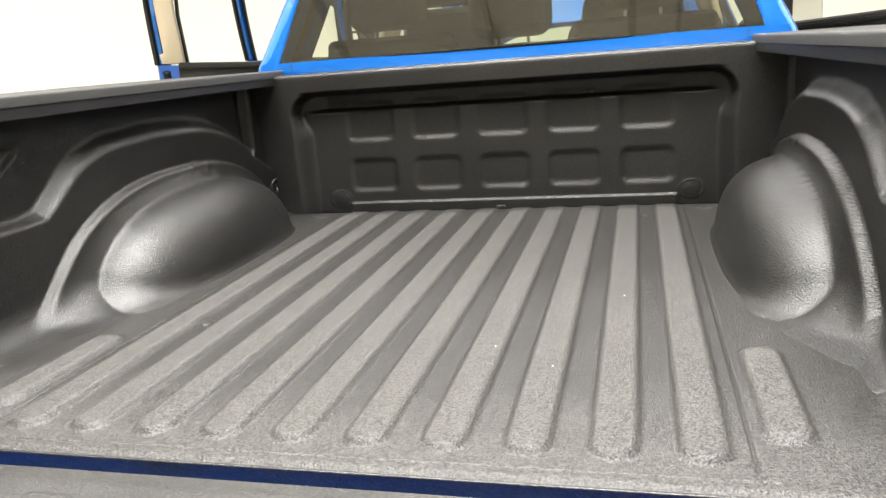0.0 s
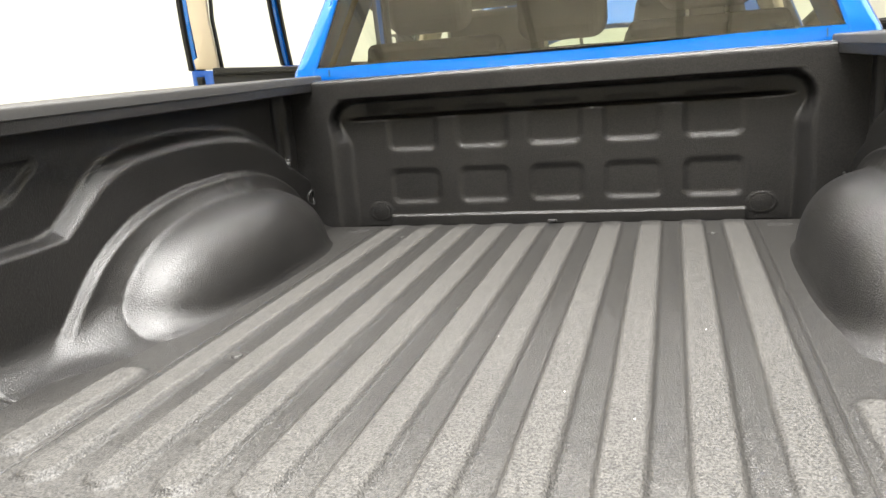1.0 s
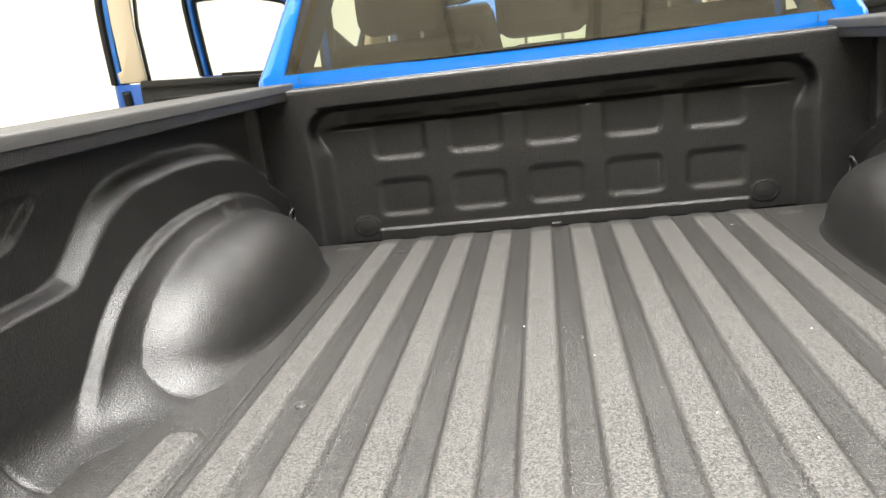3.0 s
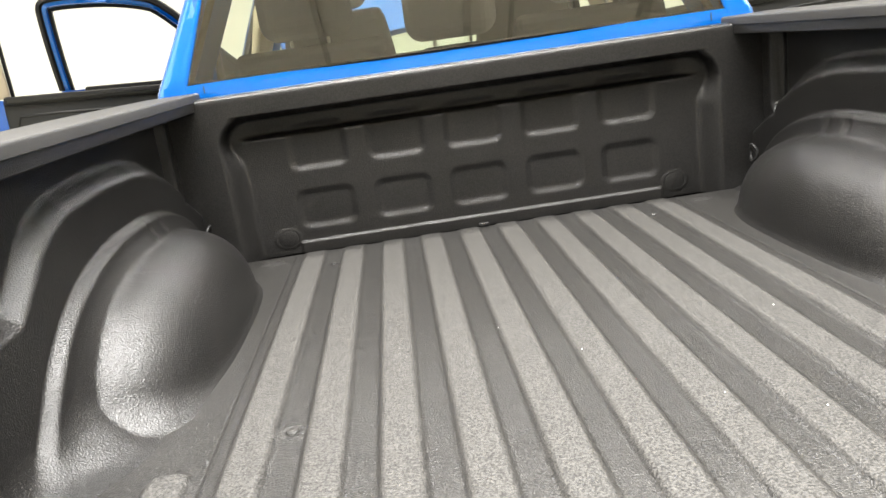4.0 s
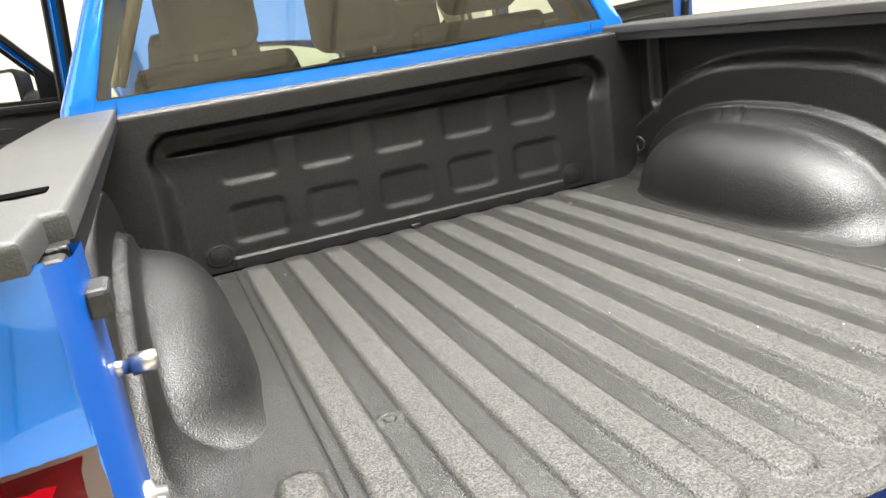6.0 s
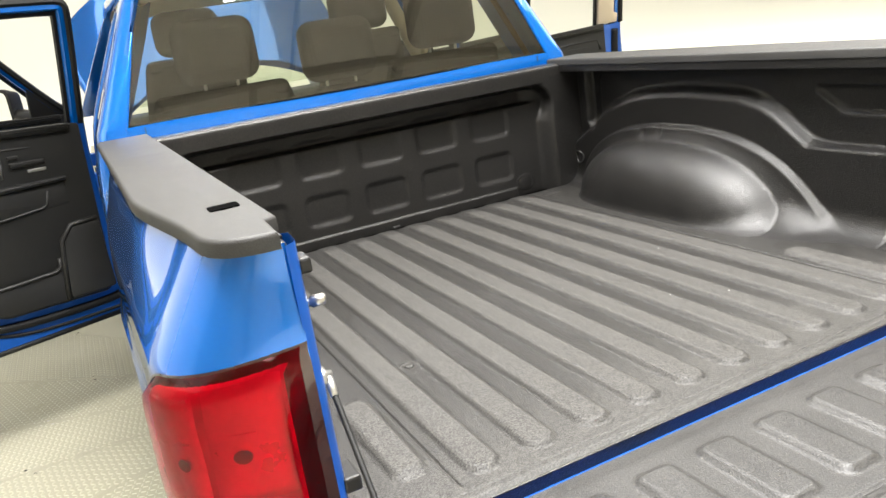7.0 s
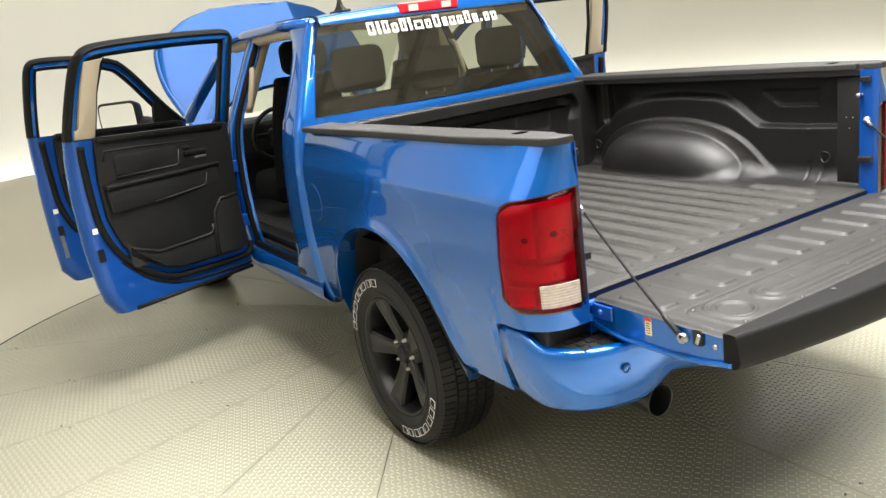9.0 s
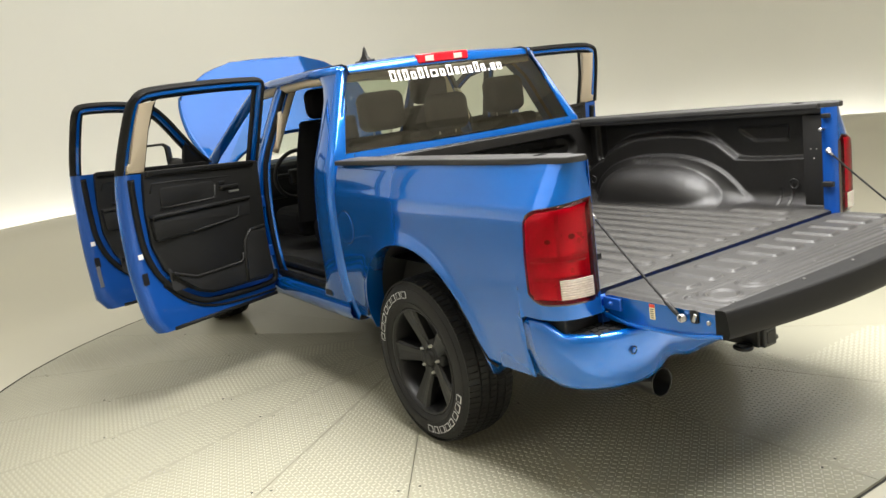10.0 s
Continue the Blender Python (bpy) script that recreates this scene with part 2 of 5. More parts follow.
def rounded(poly, r, n=5):
    """The outline with its corners rounded; r is one radius or one for each corner."""
    out, k = [], len(poly)
    for i in range(k):
        p, a, b = Vector(poly[i]).to_2d(), Vector(poly[i - 1]).to_2d(), Vector(poly[(i + 1) % k]).to_2d()
        rad = r[i] if isinstance(r, (list, tuple)) else r
        if rad <= 0:
            out.append(tuple(p))
            continue
        da, db = (a - p), (b - p)
        ra = min(rad, da.length * 0.49, db.length * 0.49)
        s, e = p + da.normalized() * ra, p + db.normalized() * ra
        for j in range(n + 1):
            t = j / n
            q = s * (1 - t) ** 2 + p * 2 * t * (1 - t) + e * t * t
            out.append(tuple(q))
    return out


def tube(path, r, n=10, closed=False, caps=True):
    """A round bar along a list of points; r is one radius or one for each point."""
    pts = [Vector(p) for p in path]
    k = len(pts)
    verts, faces = [], []
    up = None
    for i, p in enumerate(pts):
        a = pts[i - 1] if (i or closed) else p
        b = pts[(i + 1) % k] if (i < k - 1 or closed) else p
        t = (b - a).normalized()
        if up is None:
            up = t.orthogonal().normalized()
        up = (up - t * up.dot(t)).normalized()
        side = t.cross(up)
        rad = r[i] if isinstance(r, (list, tuple)) else r
        for j in range(n):
            c = 2 * math.pi * j / n
            verts.append(p + (up * math.cos(c) + side * math.sin(c)) * rad)
    for i in range(k if closed else k - 1):
        o, q = i * n, ((i + 1) % k) * n
        for j in range(n):
            faces.append((o + j, o + (j + 1) % n, q + (j + 1) % n, q + j))
    if caps and not closed:
        faces.append(tuple(range(n - 1, -1, -1)))
        faces.append(tuple(range((k - 1) * n, k * n)))
    return mesh("bar", verts, faces)


def revolve(profile, n, axis="X", centre=(0, 0, 0)):
    """Turns (radius, along) points round an axis."""
    verts, faces = [], []
    m = len(profile)
    for i in range(n):
        c, s = math.cos(2 * math.pi * i / n), math.sin(2 * math.pi * i / n)
        for r, a in profile:
            p = {"X": (a, r * c, r * s), "Y": (r * c, a, r * s), "Z": (r * c, r * s, a)}[axis]
            verts.append((p[0] + centre[0], p[1] + centre[1], p[2] + centre[2]))
    for i in range(n):
        o, q = i * m, ((i + 1) % n) * m
        for j in range(m - 1):
            faces.append((o + j, q + j, q + j + 1, o + j + 1))
    return mesh("turned", verts, faces)


def soften(pts, rounds=2):
    """An open line with its corners cut off, so that it runs smoothly."""
    for _ in range(rounds):
        out = [pts[0]]
        for p, q in zip(pts, pts[1:]):
            out += [tuple(0.75 * a + 0.25 * b for a, b in zip(p, q)), tuple(0.25 * a + 0.75 * b for a, b in zip(p, q))]
        pts = out + [pts[-1]]
    return pts


def sstep(t):
    t = np.clip(t, 0, 1)
    return t * t * (3 - 2 * t)


def box_sd(x, y, cx, cy, hx, hy, r):
    """Signed distance to a rounded rectangle (inside: minus)."""
    qx, qy = np.abs(x - cx) - hx + r, np.abs(y - cy) - hy + r
    return np.hypot(np.maximum(qx, 0), np.maximum(qy, 0)) + np.minimum(np.maximum(qx, qy), 0) - r


# ---- the studio ----
def ring_sheet(name, profile, n=128, a0=radians(-25), a1=radians(205), centre=RC, inner=None):
    """A profile of (radius, height) turned about the centre; its first row may have a centre of its own."""
    ang = np.linspace(a0, a1, n + 1)
    R = np.array([p[0] for p in profile])[:, None]
    Zv = np.array([p[1] for p in profile])[:, None]
    X, Y = centre[0] + R * np.cos(ang), centre[1] + R * np.sin(ang)
    if inner:
        X[0], Y[0] = inner[0] + R[0] * np.cos(ang), inner[1] + R[0] * np.sin(ang)
    return grid(name, X, Y, Zv + 0 * ang)


RW, HW = 6.2, 0.78             # cove lip
prof = [(TR + 0.016, -0.001), (4.4, -0.001)]
prof += [(4.4 + 1.8 * math.sin(t), HW * (1 - math.cos(t)) ** 1.0) for t in np.linspace(0.08, math.pi / 2, 16)]
prof += [(RW + 0.02, HW + 0.015), (RW + 0.12, HW + 0.015), (RW + 0.12, HW - 0.25), (RW + 0.5, HW - 0.25)]
tagged(part("floor_cove", ring_sheet("floor_cove", prof, 128, 0, 2 * math.pi, inner=TC), COVEM), "cream painted floor curving up into a low cove lip", "floor", kind="structure")
wall = [(RW + 0.5, HW - 0.25), (RW + 0.5, 1.0), (RW + 0.5, 3.4)]
wall += [(RW + 0.5 - 1.0 * (1 - math.cos(t)), 3.4 + 1.0 * math.sin(t)) for t in np.linspace(0.15, math.pi / 2, 8)]
tagged(part("wall_round", ring_sheet("wall_round", wall), WALLM), "smooth white curved studio wall lit from a cove", "wall", kind="structure")
tagged(part("ceiling", ring_sheet("ceiling", [(RW + 0.6, 4.4), (3.0, 4.45), (0.02, 4.5)], 128, 0, 2 * math.pi), CEILM), "grey sheet ceiling with dark beams", "ceiling", kind="structure")
rear = part("wall_rear", ring_sheet("wall_rear", [(RW + 0.5, 0.5), (RW + 0.5, 4.42)], 36, radians(205), radians(335)), REARWALL)
tagged(rear, "grey-brown sheet metal door wall with upright posts", "wall", kind="structure")
for k in range(14):
    a = radians(208 + 9.5 * k)
    part("wall_post", block(RC[0] + (RW + 0.44) * math.cos(a), RC[1] + (RW + 0.44) * math.sin(a), 2.45, 0.06 + 0.05 * (k % 3 == 0), 0.10, 3.9, 0.01, rot=(0, 0, math.degrees(a))), CEILM if k % 2 else STEEL, rear)
ceil = bpy.data.objects["ceiling"]
for k, (x, y, lx, ly) in enumerate(((-0.9, -1.6, 0.05, 5.0), (0.55, -1.6, 0.07, 5.0), (1.0, -1.8, 0.03, 5.0), (2.4, -1.5, 0.10, 5.0), (-2.6, -1.4, 0.06, 5.0), (0.0, -2.3, 9.0, 0.06), (0.0, -0.72, 9.0, 0.04))):
    tagged(part("ceiling_beam", block(x, y, 4.38, lx, ly, 0.10, 0.01), REARWALL, ceil))
part("cove_light", ring_sheet("cove_light", [(RW + 0.2, HW - 0.20), (RW + 0.22, HW - 0.13), (RW + 0.28, HW - 0.13), (RW + 0.30, HW - 0.20)]), STRIP)
tagged(bpy.data.objects["cove_light"], "warm white light strip hidden in the wall cove", "light strip")

# turntable: base disc, sector plates with joints, rim joint
turntable = thing("turntable", "cream painted checker plate turntable under the truck", "turntable", at=(TC[0], TC[1], 0))


def tpart(name, me, mat, label=""):
    ob = part(name, me, mat, turntable, label)
    ob.location = (-TC[0], -TC[1], 0)
    return ob


tpart("base_disc", ring_sheet("base_disc", [(TR + 0.016, -0.012), (0.02, -0.012)], 128, 0, 2 * math.pi, centre=TC), SEAM)
SECT = radians(18.0)
A0 = radians(162.0)
for k in range(20):
    a, b = A0 + k * SECT, A0 + (k + 1) * SECT
    g = 0.0016
    pts = []
    for r, side in ((0.35, 0), (TR - 0.004, 1)):
        ang = np.linspace(a + g / r, b - g / r, 9)
        ang = ang if side else ang[::-1]
        pts += [(TC[0] + r * math.cos(t), TC[1] + r * math.sin(t)) for t in ang]
    tpart("plate", prism(pts[::-1], -0.011, 0.0, lambda x, y, d: Vector((x, y, d))), PLATE)


# ---- the truck: load bed ----
truck = thing("pickup_truck", "blue crew cab pickup with black bed, doors and tailgate open", "pickup truck")

RIBS = [0.0579 * (2 * k - 9) for k in range(10)]


def floor_height(x, y):
    z = np.full_like(x, FZ)
    for c in RIBS:
        d = box_sd(x, y, c, 0.886, 0.0365, 0.830, 0.036)
        z += 0.0105 * np.sin(np.clip((-d + 0.001) / 0.0145, 0, 1) * math.pi / 2) ** 1.6 * (0.3 + 0.7 * sstep((1.665 - y) / 0.14))
    for c in (-0.632, 0.632):
        d = box_sd(x, y, c, 0.285, 0.036, 0.165, 0.034)
        z += 0.011 * sstep(-d / 0.016 + 0.15)
    for c in (-0.58, 0.58):
        z -= 0.005 * np.clip(1 - np.abs(x - c) / 0.003, 0, 1) * (y > 0.05) * (y < 1.64)
    z -= 0.003 * np.clip(1 - np.abs(y - 0.028) / 0.003, 0, 1) * (np.abs(x) < 0.60)
    z -= 0.006 * sstep((0.012 - y) / 0.012)
    for sx in (-1, 1):     # shallow pressed pads at the front corners and bolt seats
        for px, py, rx, ry in ((0.642, 1.595, 0.030, 0.014), (0.459, 1.495, 0.012, 0.008)) + (((0.462, 0.525, 0.020, 0.020),) if sx < 0 else ()):
            q = np.hypot((x - sx * px) / rx, (y - py) / ry)
            z += 0.004 * np.exp(-((q - 0.9) / 0.25) ** 2)
    return z


xs = np.unique(np.round(np.concatenate([np.arange(-0.87, 0.8701, 0.0045)] + [s * np.array([0.5765, 0.5785, 0.580, 0.5815, 0.5835]) for s in (-1, 1)]), 5))
ys = np.unique(np.round(np.concatenate([np.arange(0, 0.12, 0.004), np.arange(0.12, 0.52, 0.012), np.arange(0.525, 0.57, 0.005), np.arange(0.6, 1.48, 0.04),
                                        np.arange(1.48, 1.662, 0.006), [0.025, 0.0265, 0.028, 0.0295, 0.031]]), 5))
FX, FY = np.meshgrid(xs, ys)
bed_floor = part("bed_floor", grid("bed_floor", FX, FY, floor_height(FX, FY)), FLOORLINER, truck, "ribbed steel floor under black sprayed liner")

part("floor_edge", block(0, 0.002, FZ - 0.035, 1.60, 0.008, 0.060, 0.002), LINER, bed_floor)

# bulkhead at the front of the bed
COLS = [-0.47, -0.235, 0.0, 0.235, 0.47]


def bulkhead_y(x, z):
    y = np.full_like(x, 1.658)
    d = box_sd(x, z, 0, 0.80, 0.742, 0.508, 0.085)
    y += 0.056 * sstep(-d / (0.022 + 0.040 * sstep((1.235 - z) / 0.09)))
    y += 0.028 * sstep((z - 1.228) / 0.016) * sstep((1.307 - z) / 0.005) * sstep((0.715 - np.abs(x)) / 0.09)
    for c in COLS:
        for lo, hi in ((0.943, 1.064), (1.122, 1.262)):
            d = box_sd(x, z, c, (lo + hi) / 2, 0.092, (hi - lo) / 2 + 0.003, 0.034)
            y += 0.0070 * sstep(-d / 0.026 + 0.1)
    for sx in (-1, 1):
        q = np.hypot((x - sx * 0.605) / 0.037, (z - 0.921) / 0.028)
        y -= 0.0035 * np.exp(-((q - 1) / 0.10) ** 2)
    y -= 0.006 * sstep((0.908 - z) / 0.004) * (np.abs(x) < 0.565)
    return y


xs = np.arange(-0.87, 0.871, 0.005)
zs = np.concatenate([np.arange(0.872, 1.31, 0.0045), np.linspace(1.312, 1.362, 6)])
BX, BZ = np.meshgrid(xs, zs)
BY = bulkhead_y(BX, BZ)
# top flange
ex = np.array([(0.003, 1.368), (0.010, 1.371), (0.05, 1.372), (0.085, 1.372), (0.092, 1.366), (0.094, 1.20), (0.094, 0.70)])
BX = np.vstack([BX] + [xs[None, :]] * len(ex))
BY = np.vstack([BY] + [np.full((1, len(xs)), 1.658 + e[0]) for e in ex])
BZ = np.vstack([BZ] + [np.full((1, len(xs)), e[1]) for e in ex])
bulkhead = part("bulkhead", grid("bulkhead", BX, BY, BZ), LINER, truck, "pressed front wall of the load bed in black liner")
for cx in (-0.605, 0.605):
    part("plug", revolve([(0.0001, 1.7115), (0.028, 1.7118), (0.030, 1.7125), (0.031, 1.716)], 24, "Y", (cx, 0, 0.921)), LINER, bulkhead)

# side walls with wheelhouses
LY = np.array([-0.1, 0.10, 0.19, 0.30, 0.50, 0.55, 0.60, 0.662, 0.72, 0.80, 0.99, 1.19, 1.30, 1.418, 1.50, 1.56, 1.75])
LZ = np.array([1.135, 1.135, 1.132, 1.126, 1.128, 1.142, 1.180, 1.228, 1.258, 1.280, 1.291, 1.283, 1.264, 1.225, 1.178, 1.125, 1.02])
LW = np.array([0.016, 0.016, 0.014, 0.014, 0.018, 0.034, 0.040, 0.044, 0.046, 0.046, 0.048, 0.048, 0.046, 0.044, 0.04, 0.03, 0.03])


def wall_inner(y, z):
    x = np.full_like(y, 0.868)
    top = np.interp(y, LY, LZ)
    w = np.interp(y, LY, LW)
    x -= 0.036 * sstep((top - z) / w)
    # floor fillet
    t = np.clip(1 - (z - FZ) / 0.075, 0, 1)
    x -= 0.075 * (1 - np.sqrt(np.clip(1 - t * t, 0, 1))) * sstep((1.75 - y) / 0.1)
    for cy in (0.225, 0.285):              # creases in the floor fillet
        x += 0.005 * np.exp(-((y - cy) / 0.005) ** 2) * sstep((0.975 - z) / 0.02)
    # flange round the wheelhouse
    def pn(a, b, p):
        return (np.abs(a) ** p + np.abs(b) ** p) ** (1 / p)
    # its rear foot sweeps out along the floor
    ya = y + np.where(y < 0.80, 0.13 * np.exp(-np.clip(z - FZ, 0, 1) / 0.050), 0.0)
    rf = pn((ya - 1.058) / 0.535, (z - 0.85) / 0.293, 2.3)
    ridge = 0.832 - 0.058 * sstep((1.05 - rf) / 0.32)
    # the bulge: an arch over the tyre with a rounded shoulder
    q = pn((y - 1.052) / 0.480, (z - 0.80) / 0.296, np.where(y < 1.052, 2.35, 2.9))
    dome = 0.812 - 0.184 * np.clip(1 - q ** 3.6, 0, 1) ** 0.5
    k = 0.045
    h = np.clip(0.5 + 0.5 * (ridge - dome) / k, 0, 1)
    wh = ridge * (1 - h) + dome * h - k * h * (1 - h)
    # coves where it meets the floor: tight along its side, wide behind it
    wide = np.exp(-((y - 0.555) / 0.12) ** 2)
    low_ = 0.030 + 0.060 * wide
    t = np.clip(1 - (z - FZ) / low_, 0, 1)
    cove = (0.012 + 0.085 * wide) * (1 - np.sqrt(np.clip(1 - t * t, 0, 1)))
    x = np.minimum(x, wh + 0.1 * sstep((rf - 1.0) / 0.08)) - cove * sstep((1.06 - rf) / 0.10)
    for cy in (1.12, 1.20):
        x += 0.008 * np.exp(-((y - cy) / 0.007) ** 2) * np.exp(-((rf - 0.93) / 0.08) ** 2)
    # pressed panel behind the arch
    e = np.maximum(box_sd(y, z, 0.40, 1.245, 0.145, 0.042, 0.012), ((y - 0.46) * 0.66 - (z - 1.206)) * 0.83)
    x += 0.012 * sstep(-e / 0.014)
    # stake pocket
    e = box_sd(y, z, 1.562, 1.31, 0.050, 0.212, 0.040)
    x += 0.034 * sstep(-e / 0.018)
    for cy, dz in ((0.30, 0.0), (0.36, 0.0)):      # small steps on the shelf
        x -= 0.004 * np.exp(-((y - cy) / 0.012) ** 2) * np.exp(-((z - 1.115) / 0.02) ** 2)
    return x


ys = np.concatenate([np.arange(0.02, 0.205, 0.012), np.arange(0.205, 0.31, 0.0035), np.arange(0.31, 0.48, 0.012), np.arange(0.48, 0.70, 0.0055), np.arange(0.70, 1.38, 0.011), np.arange(1.38, 1.665, 0.006)])
ys = np.unique(np.round(ys, 4))
ys = ys[np.concatenate([[True], np.diff(ys) > 0.0015])]
zs = np.unique(np.round(np.concatenate([np.arange(FZ - 0.004, 1.188, 0.0052), np.arange(1.191, 1.352, 0.006)]), 4))
WY, WZ = np.meshgrid(ys, zs)
WX = wall_inner(WY, WZ)
bed_side = {}
for s in (-1, 1):
    bed_side[s] = part("bed_side", grid("bed_side", s * WX, WY, WZ, flip=s > 0), LINER, truck, "inner bed wall with wheelhouse bulge in black liner")
    # tie-down loops
    for y, z, x in ((1.60, 0.995, 0.815), (0.205, 0.995, 0.826)):
        ring = [(s * (x - 0.006 - 0.008 * math.sin(t) ** 2), y + 0.020 * math.cos(t), z + 0.024 * math.sin(t)) for t in np.linspace(0, 2 * math.pi, 18)[:-1]]
        part("tie_down", tube(ring, 0.0042, 8, closed=True), PLASTIC, truck, "small black tie-down loop")
    # liner flap at the rear post
    fl = block(s * 0.806, 0.083, 1.112, 0.010, 0.115, 0.468, 0.003)
    flap = part("liner_flap", fl, PLASTIC, truck, "flat black liner panel on the rear post", sharp=40)
    part("flap_cap", block(s * 0.816, 0.083, 1.338, 0.030, 0.094, 0.024, 0.006), PLASTIC, flap)
    for dy, dz in ((-0.012, 0.0), (0.016, 0.0), (0.002, -0.045)):
        part("rivet", revolve([(0.0001, 0.0), (0.0025, 0.0004), (0.003, 0.002)], 10, "X", (s * 0.800, 0.085 + dy, 1.17 + dz)), STEEL, flap)
# bolts on the floor and panel joint clip
for x, y, k in ((-0.462, 0.525, 1.0), (-0.459, 1.495, 0.7), (0.459, 1.495, 0.7)):
    part("floor_bolt", revolve([(0.0001, 0.0006), (0.0085 * k, 0.0006), (0.0105 * k, -0.0004), (0.012 * k, -0.004)], 20, "Z", (x, y, FZ + 0.004)), FLOORLINER, bed_floor)
part("joint_clip", block(-0.01, 1.652, 0.889, 0.030, 0.012, 0.012, 0.003), LINER, truck)

# loose white specks of grit on the floor
for x, y in ((0.19, 0.41), (0.035, 0.64), (-0.09, 0.80), (0.41, 0.70), (0.30, 0.33)):
    part("grit", block(x, y, FZ + 0.0118, 0.0016, 0.0022, 0.0012, 0.0003, 1), WHITE)
    bpy.context.view_layer.update()
for o in list(bpy.data.objects):
    if o.name.startswith("grit"):
        tagged(o, "tiny white speck of grit on the bed floor", "grit", "grit on the bed floor")


# ---- the truck: box outside ----
PZ = [0.48, 0.54, 0.62, 0.75, 0.90, 1.05, 1.15, 1.213, 1.245, 1.31, 1.348, 1.368]
PX = [0.925, 0.948, 0.966, 0.984, 0.992, 0.9925, 0.990, 0.984, 0.973, 0.955, 0.943, 0.932]
AY, AZ, AR = 1.045, 0.455, 0.545          # wheel arch


TABLE_Z = np.linspace(0.30, 1.50, 601)
blur = np.exp(-(np.arange(-30, 31) / 5.0) ** 2)
TABLE_X = np.convolve(np.pad(np.interp(TABLE_Z, PZ, PX), 30, mode="edge"), blur / blur.sum(), mode="valid")


def outer_x(z):
    return np.interp(z, TABLE_Z, TABLE_X)


def flare(y):
    """The side draws in towards the cab."""
    return 0.030 * sstep((y - 1.02) / 0.76)


def draw_in(y):
    """The shoulder leans in towards the rear corner."""
    return 0.048 * sstep((0.44 - y) / 0.42)


def outer(y, z, phi):
    """Box side: y along the side, then phi (0 to 1) round the rear corner."""
    x = outer_x(z) - flare(y) * (phi <= 0) - draw_in(y) * sstep((z - 1.19) / 0.18)
    dist = np.abs(np.hypot(y - AY, z - AZ) - AR)
    x = x + 0.013 * np.exp(-(dist / 0.042) ** 2) * (phi <= 0)
    a = np.clip(phi, 0, 1) * math.pi / 2
    ca, sa = np.cos(a) ** 0.72, np.sin(a) ** 0.72
    y1 = 0.160
    xx = np.where(phi > 0, 0.795 + (x - 0.795) * ca, x)
    yy = np.where(phi > 0, y1 - 0.197 * sa + 0.010 * sa * sstep((z - 1.22) / 0.12), y)
    return xx, yy


# rail caps
for s in (-1, 1):
    run = np.concatenate([np.linspace(0.062, 0.55, 10), np.linspace(0.65, 1.735, 8)])
    ox = 0.8925
    turn = [(0.803 + (ox - 0.803) * math.sin(q) ** 0.8, 0.055 - 0.098 * math.cos(q) ** 0.8) for q in np.linspace(0, math.pi / 2, 14)[:-1]]
    plan = [(0.782, 1.735), (0.782, 0.052), (0.799, 0.046)] + turn + [(0.9395 - 0.047 * float(sstep((0.44 - y_) / 0.42)), y_) for y_ in run]
    cap = part("rail_cap", prism(plan, 1.3655, 1.3895, lambda a, b, d, s=s: Vector((s * a, b, d + 0.004 * math.sin((b - 0.03) / 1.7 * math.pi))), 0.007, 3), RAILCAP, truck, "grey textured plastic cap on the bed rail", sharp=35)
    # black plate on the cap paints the darkness of the stake pocket
    part("stake_hole_shade", prism(rounded([(0.806, 0.160), (0.850, 0.160), (0.850, 0.196), (0.806, 0.196)], 0.006), 1.3885, 1.3915, lambda a, b, d, s=s: Vector((s * a, b, d))), VOID, cap, "black patch standing in for the shaded stake pocket hole")
    part("rail_under", block(s * 0.831, 0.875, 1.3525, 0.092, 1.70, 0.027, 0.002), LINER, truck)

arch_y = AY + AR * np.cos(np.linspace(0.03, math.pi - 0.03, 46))
arch_z = AZ + AR * np.sin(np.linspace(0.03, math.pi - 0.03, 46))
cy = np.concatenate([np.linspace(1.768, 1.60, 6), arch_y, np.linspace(0.49, 0.205, 10), [0.202, 0.175]])
cl = np.concatenate([np.full(6, 0.515), arch_z, np.linspace(0.53, 0.535, 10), [0.79, 0.80]])
cp = np.zeros(len(cy))
ph = np.linspace(0.02, 1.0, 26)
cy = np.concatenate([cy, np.full(26, 0.160)])
cl = np.concatenate([cl, np.full(26, 0.80)])
cp = np.concatenate([cp, ph])
tt = np.linspace(0, 1, 24)[:, None]
OZ = np.vstack([cl[None, :] + (1.03 - cl[None, :]) * tt, np.repeat(np.linspace(1.038, 1.368, 52)[:, None], len(cl), 1)])
OX, OY = outer(np.broadcast_to(cy, OZ.shape).copy(), OZ, np.broadcast_to(cp, OZ.shape))
